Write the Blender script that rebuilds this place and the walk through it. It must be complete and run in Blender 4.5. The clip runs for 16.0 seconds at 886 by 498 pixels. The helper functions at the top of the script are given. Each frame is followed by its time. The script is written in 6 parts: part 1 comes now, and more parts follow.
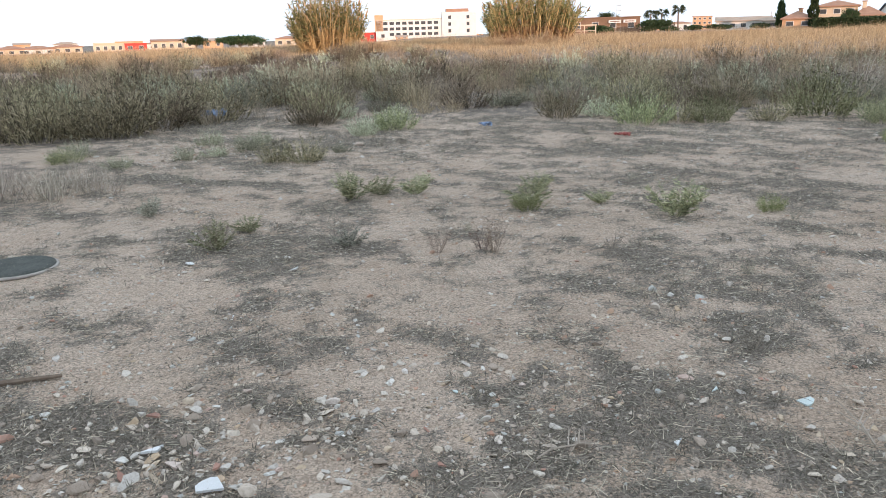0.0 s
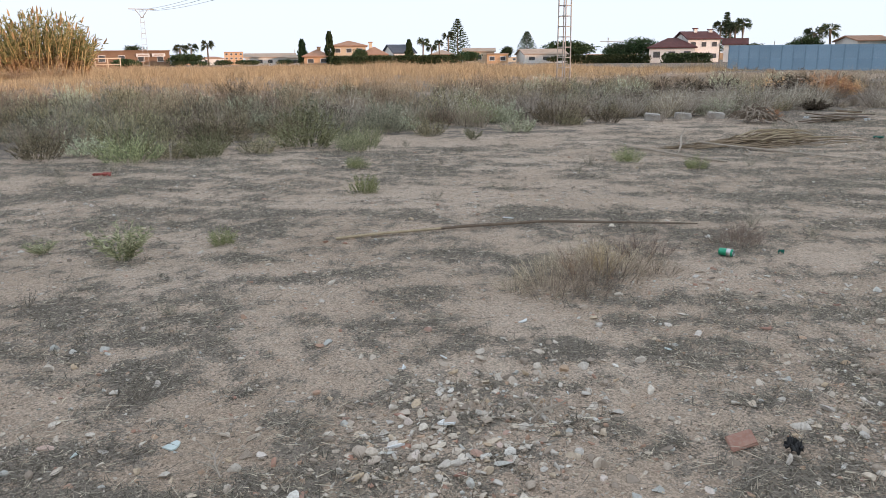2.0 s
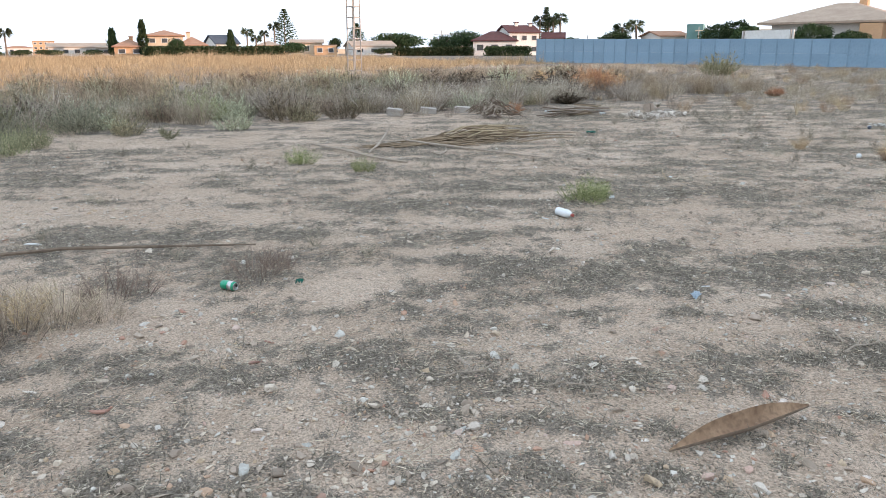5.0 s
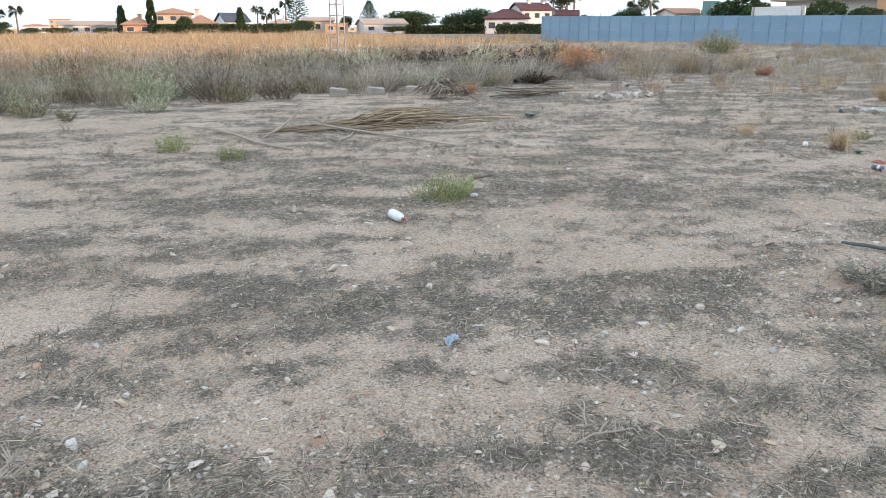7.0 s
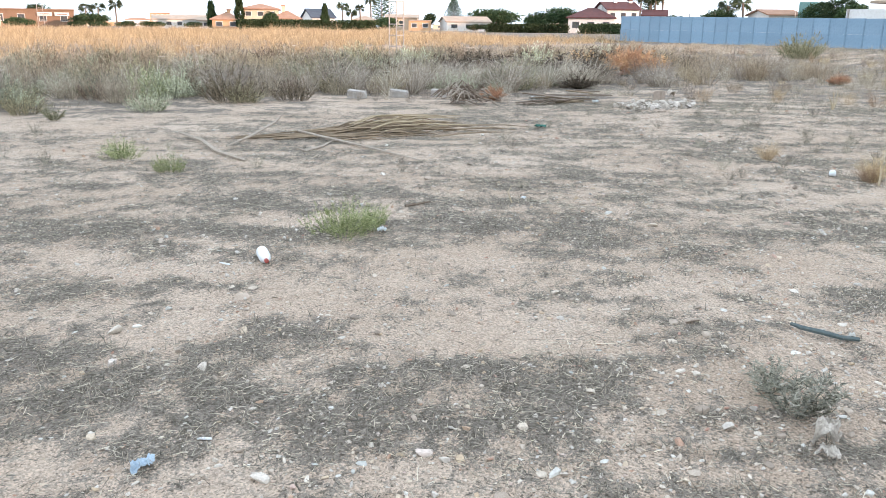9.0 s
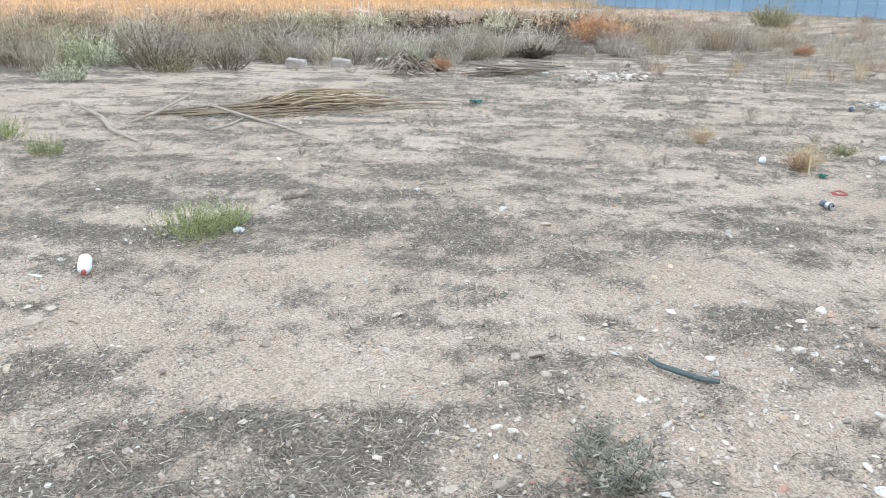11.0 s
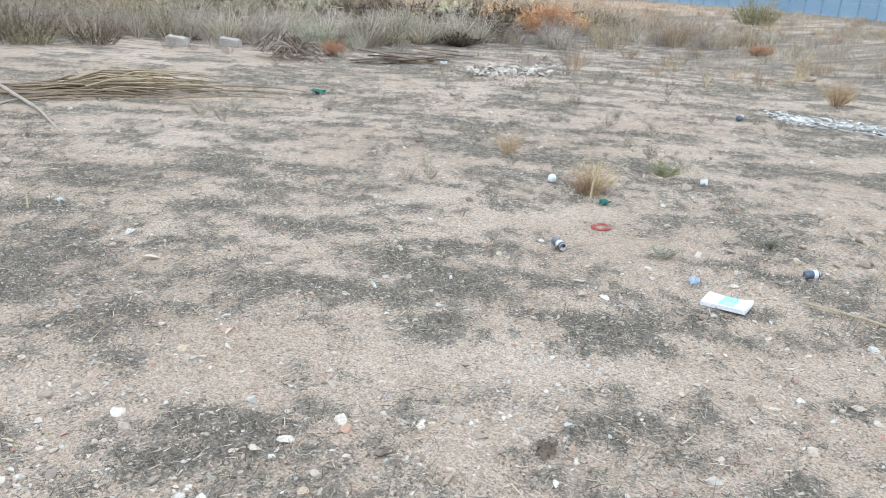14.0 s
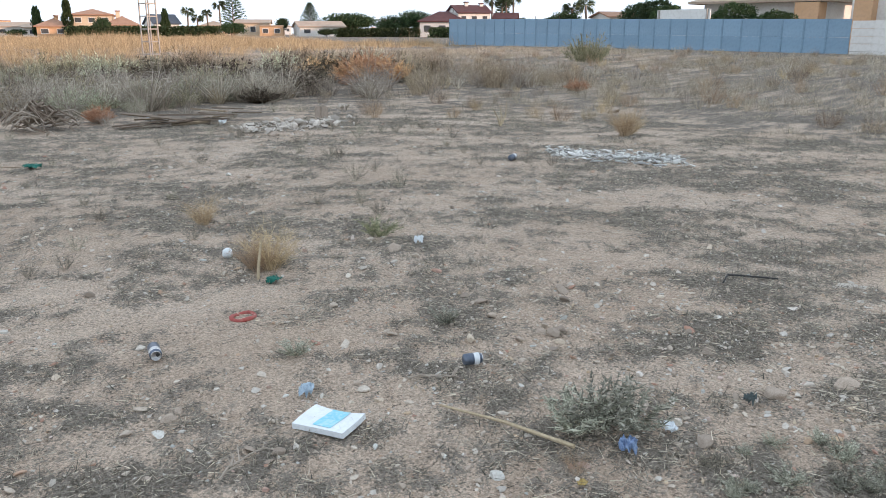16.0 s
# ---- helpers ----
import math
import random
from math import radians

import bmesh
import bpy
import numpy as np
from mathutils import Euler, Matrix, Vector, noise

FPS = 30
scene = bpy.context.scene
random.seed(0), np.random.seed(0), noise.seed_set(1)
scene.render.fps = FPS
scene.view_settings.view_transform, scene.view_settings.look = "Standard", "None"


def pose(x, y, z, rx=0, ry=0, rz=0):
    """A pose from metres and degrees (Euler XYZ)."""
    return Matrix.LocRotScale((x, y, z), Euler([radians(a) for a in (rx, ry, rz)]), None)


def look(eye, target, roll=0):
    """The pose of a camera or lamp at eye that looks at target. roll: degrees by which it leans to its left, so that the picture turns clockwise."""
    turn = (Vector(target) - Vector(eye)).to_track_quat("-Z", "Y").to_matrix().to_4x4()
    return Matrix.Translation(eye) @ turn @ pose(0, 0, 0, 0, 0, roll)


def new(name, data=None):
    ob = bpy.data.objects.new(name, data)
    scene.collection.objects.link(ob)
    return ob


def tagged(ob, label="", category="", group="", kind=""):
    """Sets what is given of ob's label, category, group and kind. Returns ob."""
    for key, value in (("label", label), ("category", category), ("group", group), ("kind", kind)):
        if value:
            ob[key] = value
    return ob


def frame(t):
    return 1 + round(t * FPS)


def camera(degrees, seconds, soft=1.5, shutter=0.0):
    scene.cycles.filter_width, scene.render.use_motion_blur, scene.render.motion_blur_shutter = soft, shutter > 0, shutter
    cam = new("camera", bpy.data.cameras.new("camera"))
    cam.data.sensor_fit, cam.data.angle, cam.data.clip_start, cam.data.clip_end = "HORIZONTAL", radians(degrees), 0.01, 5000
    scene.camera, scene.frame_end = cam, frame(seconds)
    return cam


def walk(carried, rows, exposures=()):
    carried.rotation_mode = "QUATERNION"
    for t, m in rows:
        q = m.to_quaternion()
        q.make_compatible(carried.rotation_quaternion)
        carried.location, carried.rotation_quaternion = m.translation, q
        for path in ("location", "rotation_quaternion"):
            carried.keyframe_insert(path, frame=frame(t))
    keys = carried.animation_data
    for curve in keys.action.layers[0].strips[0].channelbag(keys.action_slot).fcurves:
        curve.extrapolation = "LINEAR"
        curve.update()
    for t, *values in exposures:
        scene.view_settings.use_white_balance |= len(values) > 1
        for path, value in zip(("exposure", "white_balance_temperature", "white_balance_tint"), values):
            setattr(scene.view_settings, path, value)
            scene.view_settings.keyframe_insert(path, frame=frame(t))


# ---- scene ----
cam = camera(59.0, 16.0, 0.7)
PATH = [
    (0, (0.01, -0.383, 1.578), (0.048, 1.546, 1.051), -1.6),
    (0.5, (0.093, -0.342, 1.584), (0.462, 1.553, 1.062), -2.2),
    (1, (0.278, -0.352, 1.565), (0.954, 1.459, 1.053), -2.2),
    (1.5, (0.554, -0.47, 1.586), (1.458, 1.244, 1.089), -1.4),
    (2, (0.939, -0.507, 1.584), (2.011, 1.116, 1.117), -0.6),
    (2.5, (1.321, -0.604, 1.582), (2.448, 0.989, 1.144), -0.7),
    (3, (1.704, -0.733, 1.596), (2.888, 0.814, 1.143), -0.4),
    (3.5, (2.13, -0.851, 1.608), (3.4, 0.616, 1.123), -0.1),
    (4, (2.605, -1.011, 1.603), (3.994, 0.343, 1.115), -0.1),
    (4.2, (2.864, -1.071, 1.585), (4.298, 0.236, 1.101), -0.2),
    (6.3, (5.138, -1.385, 1.543), (6.349, 0.127, 1.046), -0.2),
    (6.5, (5.374, -1.423, 1.485), (6.614, 0.061, 0.974), -0.3),
    (7, (5.911, -1.519, 1.493), (7.231, -0.116, 0.955), -0.2),
    (7.5, (6.459, -1.606, 1.498), (7.757, -0.182, 0.964), 0.4),
    (8, (6.971, -1.631, 1.52), (8.214, -0.157, 0.989), 0.8),
    (8.2, (7.182, -1.644, 1.504), (8.403, -0.15, 0.98), 0.8),
    (10.3, (8.327, -1.418, 1.648), (9.446, 0.126, 1.043), 0.5),
    (10.5, (8.435, -1.437, 1.65), (9.565, 0.091, 1.029), 0.4),
    (11, (8.825, -1.546, 1.656), (10.006, -0.06, 1.027), 1.2),
    (11.5, (9.293, -1.583, 1.637), (10.481, -0.106, 0.998), 2.1),
    (12, (9.756, -1.677, 1.65), (10.905, -0.169, 1.014), 2.6),
    (12.5, (10.193, -1.746, 1.659), (11.305, -0.209, 1.025), 2.8),
    (13, (10.69, -1.805, 1.639), (11.808, -0.285, 0.975), 2.9),
    (13.5, (11.198, -1.932, 1.638), (12.352, -0.441, 0.969), 3.5),
    (14, (11.69, -1.998, 1.647), (12.835, -0.498, 0.984), 3.5),
    (14.5, (12.189, -2.053, 1.634), (13.317, -0.537, 0.979), 3.1),
    (15, (12.639, -2.059, 1.564), (13.89, -0.626, 0.947), 2.2),
    (15.5, (13.212, -2.082, 1.534), (14.576, -0.734, 0.967), 0.7),
    (16, (13.701, -2.099, 1.525), (15.073, -0.745, 0.994), 0.0),
]


def warm(t):
    return 1.8 < t < 3.8 or 5 < t < 6.8


EXPOSURES = [(t, e + 0.14, 6300 if warm(t) else 6080, 10 if warm(t) else 8) for t, e in ((0, 2.21), (1, 2.12), (2, 1.98), (2.5, 1.83), (3, 1.46), (3.5, 1.6), (4, 2.36), (4.2, 2.58), (4.4, 2.6), (6.2, 1.85), (6.5, 1.9), (7, 2.46), (7.5, 2.67), (8, 2.72), (10.3, 3.03), (12, 2.93), (13.5, 2.92), (15, 2.93), (15.5, 2.83), (16, 2.26))]
walk(cam, [(t, look(*p)) for t, *p in PATH], EXPOSURES)

# ---- light ----
SUN_AZ, SUN_EL = 160.0, 8.0
world = bpy.data.worlds.new("world")
scene.world = world
world.use_nodes = True
wn = world.node_tree
sky = wn.nodes.new("ShaderNodeTexSky")
sky.sky_type, sky.sun_disc = "NISHITA", False
sky.sun_elevation, sky.sun_rotation = radians(SUN_EL), radians(SUN_AZ)
sky.dust_density, sky.air_density, sky.ozone_density = 0.7, 1.0, 2.0
back = wn.nodes["Background"]
back.inputs["Strength"].default_value = 0.15
haze = wn.nodes.new("ShaderNodeHueSaturation")  # thin high haze greys the sky
haze.inputs["Saturation"].default_value = 0.35
wn.links.new(sky.outputs[0], haze.inputs["Color"])
veil = wn.nodes.new("ShaderNodeMix")  # even veil of haze over the whole sky
veil.data_type = "RGBA"
veil.inputs[0].default_value = 0.97
veil.inputs[7].default_value = (1.39, 1.5, 1.67, 1)
wn.links.new(haze.outputs[0], veil.inputs[6])
wn.links.new(veil.outputs[2], back.inputs[0])
sun_data = bpy.data.lights.new("sun", "SUN")
sun_data.energy, sun_data.angle, sun_data.color = 0.85, radians(0.6), (1.0, 0.64, 0.45)
sun = new("sun", sun_data)
sa, se = radians(SUN_AZ), radians(SUN_EL)
sun.matrix_world = look((300 * math.sin(sa) * math.cos(se), 300 * math.cos(sa) * math.cos(se), 300 * math.sin(se)), (0, 0, 0))

# ---- helpers ----
rng = np.random.default_rng(7)


def smooth(a, b, v):
    k = np.clip((v - a) / (b - a), 0, 1)
    return k * k * (3 - 2 * k)


def far_rise(x, y):
    r = np.hypot(x - 8, y - 2)
    side = 0.35 + 0.65 * smooth(-30, 25, x)
    up = 0.55 * smooth(16, 58, r) * side + 0.4 * smooth(60, 150, r) * side
    return up - 1.6 * smooth(140, 300, r) * smooth(10, -60, x)


def edge_y(x):
    """Line where the bare lot gives way to the scrub."""
    return 15.2 - 3.0 * smooth(13, 24, x) - 1.2 * smooth(24, 32, x) - 2.2 * smooth(-2, -9, x) + 0.5 * np.sin(x * 0.9)


LATTICE = np.random.default_rng(3).uniform(-1, 1, (256, 256))


def vnoise(x, y):
    """Smooth lattice noise, -1 to 1."""
    i, j = np.floor(x).astype(int), np.floor(y).astype(int)
    u, v = x - i, y - j
    u, v = u * u * (3 - 2 * u), v * v * (3 - 2 * v)
    a, b = LATTICE[i % 256, j % 256], LATTICE[(i + 1) % 256, j % 256]
    c, d = LATTICE[i % 256, (j + 1) % 256], LATTICE[(i + 1) % 256, (j + 1) % 256]
    return (a * (1 - u) + b * u) * (1 - v) + (c * (1 - u) + d * u) * v


def fbm(x, y, s, seed=0.0, octaves=5, rough=0.6):
    """Fractal noise with its octaves turned against each other."""
    x, y = np.asarray(x, dtype=float) * s + seed * 17.3, np.asarray(y, dtype=float) * s - seed * 11.9
    out, amp = 0.0, 1.0
    for _ in range(octaves):
        out = out + amp * vnoise(x, y)
        x, y, amp = 1.62 * x + 1.2 * y + 5.2, -1.2 * x + 1.62 * y + 1.7, amp * rough
    return out


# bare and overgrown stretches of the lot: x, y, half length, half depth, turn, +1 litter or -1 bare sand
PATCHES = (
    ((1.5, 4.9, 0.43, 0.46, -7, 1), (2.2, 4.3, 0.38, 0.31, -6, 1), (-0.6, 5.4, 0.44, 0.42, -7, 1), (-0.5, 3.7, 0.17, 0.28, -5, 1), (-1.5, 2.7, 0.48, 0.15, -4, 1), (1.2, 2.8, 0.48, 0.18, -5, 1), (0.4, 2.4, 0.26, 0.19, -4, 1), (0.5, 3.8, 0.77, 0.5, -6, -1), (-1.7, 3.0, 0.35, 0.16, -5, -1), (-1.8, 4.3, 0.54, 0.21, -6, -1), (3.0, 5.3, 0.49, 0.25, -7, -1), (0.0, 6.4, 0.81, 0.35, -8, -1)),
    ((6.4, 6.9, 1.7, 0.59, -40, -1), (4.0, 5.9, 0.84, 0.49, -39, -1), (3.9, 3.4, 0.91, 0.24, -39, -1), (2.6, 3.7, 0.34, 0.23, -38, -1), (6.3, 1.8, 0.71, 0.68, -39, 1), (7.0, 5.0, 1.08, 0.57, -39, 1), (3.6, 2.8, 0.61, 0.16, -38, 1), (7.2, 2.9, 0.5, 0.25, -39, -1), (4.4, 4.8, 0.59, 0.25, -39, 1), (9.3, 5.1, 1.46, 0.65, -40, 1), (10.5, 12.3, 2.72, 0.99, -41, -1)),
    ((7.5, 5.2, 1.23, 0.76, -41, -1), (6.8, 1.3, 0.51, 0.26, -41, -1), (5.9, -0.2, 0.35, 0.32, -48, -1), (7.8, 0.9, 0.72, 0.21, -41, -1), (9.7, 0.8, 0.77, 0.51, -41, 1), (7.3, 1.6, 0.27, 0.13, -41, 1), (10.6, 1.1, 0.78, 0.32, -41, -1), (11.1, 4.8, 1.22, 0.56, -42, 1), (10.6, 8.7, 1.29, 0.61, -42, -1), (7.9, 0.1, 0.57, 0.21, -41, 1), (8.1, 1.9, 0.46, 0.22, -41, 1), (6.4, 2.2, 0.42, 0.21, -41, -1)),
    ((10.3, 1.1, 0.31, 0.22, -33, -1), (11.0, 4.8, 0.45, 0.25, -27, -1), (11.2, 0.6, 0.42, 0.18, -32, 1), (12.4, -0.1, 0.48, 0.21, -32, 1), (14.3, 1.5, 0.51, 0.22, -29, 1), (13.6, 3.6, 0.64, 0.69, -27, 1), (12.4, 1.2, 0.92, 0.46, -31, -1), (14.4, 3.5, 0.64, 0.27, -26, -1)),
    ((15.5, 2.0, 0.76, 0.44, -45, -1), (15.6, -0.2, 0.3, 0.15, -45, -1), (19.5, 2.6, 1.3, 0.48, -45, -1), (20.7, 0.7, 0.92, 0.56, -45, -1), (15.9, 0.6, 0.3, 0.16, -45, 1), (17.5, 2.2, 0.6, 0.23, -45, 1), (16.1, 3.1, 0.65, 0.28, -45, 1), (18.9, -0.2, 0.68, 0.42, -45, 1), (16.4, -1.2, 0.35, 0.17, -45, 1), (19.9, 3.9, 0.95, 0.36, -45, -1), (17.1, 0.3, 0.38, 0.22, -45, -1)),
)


def litter_at(x, y):
    """0 bare sand .. 1 grey plant litter."""
    x, y = np.asarray(x, dtype=float), np.asarray(y, dtype=float)
    u, v = x * 0.75 - y * 0.66, x * 0.66 + y * 0.75
    a = 0.13 * fbm(u * 0.8, v * 1.2, 0.5, 2.0, 3) + 0.36 * fbm(u * 0.7, v * 1.3, 2.3, 9.0, 6, 0.86)
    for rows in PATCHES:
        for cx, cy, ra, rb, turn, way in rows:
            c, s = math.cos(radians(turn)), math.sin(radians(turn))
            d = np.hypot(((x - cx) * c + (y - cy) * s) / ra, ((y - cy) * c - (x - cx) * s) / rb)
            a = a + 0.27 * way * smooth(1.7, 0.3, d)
    return np.clip(0.5 + 0.95 * a, 0, 1)


def ground_many(x, y):
    x, y = np.asarray(x, dtype=float), np.asarray(y, dtype=float)
    near = smooth(60, 30, np.hypot(x - 10, y - 6))
    return far_rise(x, y) + near * (0.03 * fbm(x, y, 0.33, 5.0, 2) + 0.008 * fbm(x, y, 2.2, 1.0, 3) + 0.012 * (smooth(0.3, 0.75, litter_at(x, y)) - 0.5))


def ground_z(x, y):
    return float(ground_many(x, y))


def np_mesh(name, verts, quads=None, tris=None):
    me = bpy.data.meshes.new(name)
    verts = np.asarray(verts, dtype=np.float32).reshape(-1, 3)
    loops, starts, n = [], [], 0
    for f, k in ((quads, 4), (tris, 3)):
        if f is not None and len(f):
            f = np.asarray(f, dtype=np.int32).reshape(-1, k)
            starts.append(n + np.arange(len(f), dtype=np.int32) * k)
            loops.append(f.ravel())
            n += f.size
    loops, starts = np.concatenate(loops), np.concatenate(starts)
    me.vertices.add(len(verts))
    me.vertices.foreach_set("co", verts.ravel())
    me.loops.add(len(loops))
    me.loops.foreach_set("vertex_index", loops)
    me.polygons.add(len(starts))
    me.polygons.foreach_set("loop_start", starts)
    me.polygons.foreach_set("use_smooth", np.zeros(len(starts), dtype=bool))
    me.update(calc_edges=True)
    return me


def part(name, mesh, material, parent=None, label=""):
    """Link a mesh or bmesh as one object, under parent if given."""
    if isinstance(mesh, bmesh.types.BMesh):
        me = bpy.data.meshes.new(name)
        mesh.to_mesh(me)
        mesh.free()
        mesh = me
    if material is not None and not mesh.materials:
        mesh.materials.append(material)
    ob = new(name, mesh)
    if parent is not None:
        ob.parent = parent
    return tagged(ob, label)


def empty(name, m, label, category, group="", kind=""):
    ob = new(name)
    ob.empty_display_size = 0.1
    ob.matrix_basis = m
    return tagged(ob, label, category, group, kind)


def add_box(bm, cx, cy, cz, sx, sy, sz, m=None):
    r = bmesh.ops.create_cube(bm, size=1)["verts"]
    bmesh.ops.scale(bm, vec=(sx, sy, sz), verts=r)
    bmesh.ops.translate(bm, vec=(cx, cy, cz), verts=r)
    if m is not None:
        bmesh.ops.transform(bm, matrix=m, verts=r)
    return r


def box(cx, cy, cz, sx, sy, sz, m=None, bevel=0.0):
    bm = bmesh.new()
    add_box(bm, cx, cy, cz, sx, sy, sz, m)
    if bevel:
        bmesh.ops.bevel(bm, geom=bm.edges[:], offset=bevel, segments=2, affect="EDGES")
    return bm


def tube(points, radii, sides=7, cap=True):
    bm = bmesh.new()
    add_tube(bm, points, radii, sides, cap)
    return bm


def add_tube(bm, points, radii, sides=7, cap=True):
    pts = [Vector(p) for p in points]
    rings = []
    for i, p in enumerate(pts):
        t = (pts[min(i + 1, len(pts) - 1)] - pts[max(i - 1, 0)]).normalized()
        u = t.orthogonal().normalized() if i == 0 else (u - t * u.dot(t)).normalized()
        w = t.cross(u)
        r = radii[i] if hasattr(radii, "__len__") else radii
        rings.append([bm.verts.new(p + (u * math.cos(a) + w * math.sin(a)) * r) for a in [2 * math.pi * k / sides for k in range(sides)]])
    for a, b in zip(rings, rings[1:]):
        for k in range(sides):
            bm.faces.new((a[k], a[(k + 1) % sides], b[(k + 1) % sides], b[k]))
    if cap:
        bm.faces.new(rings[0][::-1])
        bm.faces.new(rings[-1])


def lathe(profile, sides=20):
    bm = bmesh.new()
    rings = [[bm.verts.new((r * math.cos(2 * math.pi * k / sides), r * math.sin(2 * math.pi * k / sides), z)) for k in range(sides)] for r, z in profile]
    for a, b in zip(rings, rings[1:]):
        for k in range(sides):
            bm.faces.new((a[k], a[(k + 1) % sides], b[(k + 1) % sides], b[k]))
    bm.faces.new(rings[0][::-1])
    bm.faces.new(rings[-1])
    for f in bm.faces:
        f.smooth = True
    return bm


def unit(v):
    return v / np.maximum(np.linalg.norm(v, axis=-1, keepdims=True), 1e-9)


def blades(base, way, length, width, droop, g):
    """Tapered two-piece blades; returns verts, quads, tris."""
    n = len(base)
    length, width, droop = [np.broadcast_to(np.asarray(a, dtype=float), (n,))[:, None] for a in (length, width, droop)]
    side = unit(np.cross(way, g.normal(size=(n, 3))))
    mid = base + way * length * 0.55
    mid[:, 2:] -= 0.12 * droop * length
    tip = base + way * length + side * g.normal(size=(n, 1)) * 0.08 * length
    tip[:, 2:] -= droop * length
    v = np.stack([base - side * width / 2, base + side * width / 2, mid - side * width * 0.42, mid + side * width * 0.42, tip], 1).reshape(-1, 3)
    k = np.arange(n)[:, None] * 5
    return v, k + np.array([[0, 1, 3, 2]]), k + np.array([[2, 3, 4]])


def slivers(base, way, length, width, droop, g):
    """One thin triangle each, for small leaves and straw."""
    n = len(base)
    length, width, droop = [np.broadcast_to(np.asarray(a, dtype=float), (n,))[:, None] for a in (length, width, droop)]
    side = unit(np.cross(way, g.normal(size=(n, 3))))
    tip = base + way * length
    tip[:, 2:] -= droop * length
    v = np.stack([base - side * width / 2, base + side * width / 2, tip], 1).reshape(-1, 3)
    return v, np.zeros((0, 4), dtype=int), np.arange(n)[:, None] * 3 + np.array([[0, 1, 2]])


def blade_mesh(name, sets):
    vs, qs, ts, off = [], [], [], 0
    for v, q, t in sets:
        vs.append(v), qs.append(q + off), ts.append(t + off)
        off += len(v)
    return np_mesh(name, np.concatenate(vs), np.concatenate(qs), np.concatenate(ts))


# ---- materials ----
def nodes_of(name, rough=0.85, metal=0.0, spec=0.3):
    m = bpy.data.materials.new(name)
    m.use_nodes = True
    nt = m.node_tree
    b = nt.nodes["Principled BSDF"]
    b.inputs["Roughness"].default_value, b.inputs["Metallic"].default_value = rough, metal
    b.inputs["Specular IOR Level"].default_value = spec
    return m, nt, b


def node(nt, kind, links=(), **values):
    n = nt.nodes.new(kind)
    for k, v in values.items():
        n.inputs[k.replace("_", " ")].default_value = v
    for sock, src in links:
        nt.links.new(src, n.inputs[sock])
    return n


def ramp(nt, fac, stops):
    n = nt.nodes.new("ShaderNodeValToRGB")
    nt.links.new(fac, n.inputs[0])
    e = n.color_ramp.elements
    while len(e) < len(stops):
        e.new(0.5)
    for el, (p, c) in zip(e, stops):
        el.position, el.color = p, (*c, 1)
    return n.outputs[0]


def mixc(nt, fac, a, b, mode="MIX"):
    n = nt.nodes.new("ShaderNodeMix")
    n.data_type, n.blend_type = "RGBA", mode
    for sock, v in ((0, fac), (6, a), (7, b)):
        if hasattr(v, "is_output"):
            nt.links.new(v, n.inputs[sock])
        elif sock == 0:
            n.inputs[0].default_value = v
        else:
            n.inputs[sock].default_value = (*v, 1)
    return n.outputs[2]


def surf(name, c1, c2, c3=None, scale=3.0, fine=40.0, bump=0.3, rough=0.85, metal=0.0, spec=0.3, per_object=0.0, per_island=0.0):
    """Two-scale noise between colours, with fine relief; may vary by object or by mesh island."""
    m, nt, b = nodes_of(name, rough, metal, spec)
    co = node(nt, "ShaderNodeTexCoord").outputs["Object"]
    big = node(nt, "ShaderNodeTexNoise", [("Vector", co)], Scale=scale, Detail=5.0, Roughness=0.6)
    small = node(nt, "ShaderNodeTexNoise", [("Vector", co)], Scale=fine, Detail=3.0)
    col = ramp(nt, big.outputs["Fac"], [(0.32, c1), (0.68, c2)])
    col = mixc(nt, ramp(nt, small.outputs["Fac"], [(0.45, (0, 0, 0)), (0.75, (0.6, 0.6, 0.6))]), col, c3 or tuple(x * 0.6 for x in c1))
    hsv = node(nt, "ShaderNodeHueSaturation", [("Color", col)])
    rnd = None
    if per_object:
        rnd = (node(nt, "ShaderNodeObjectInfo").outputs["Random"], per_object)
    elif per_island:
        rnd = (node(nt, "ShaderNodeNewGeometry").outputs["Random Per Island"], per_island)
    if rnd:
        mr = node(nt, "ShaderNodeMapRange", [("Value", rnd[0])], To_Min=1 - rnd[1], To_Max=1 + rnd[1])
        nt.links.new(mr.outputs[0], hsv.inputs["Value"])
    nt.links.new(hsv.outputs[0], b.inputs["Base Color"])
    if bump:
        bp = node(nt, "ShaderNodeBump", [("Height", small.outputs["Fac"])], Strength=bump, Distance=0.01)
        nt.links.new(bp.outputs[0], b.inputs["Normal"])
    return m


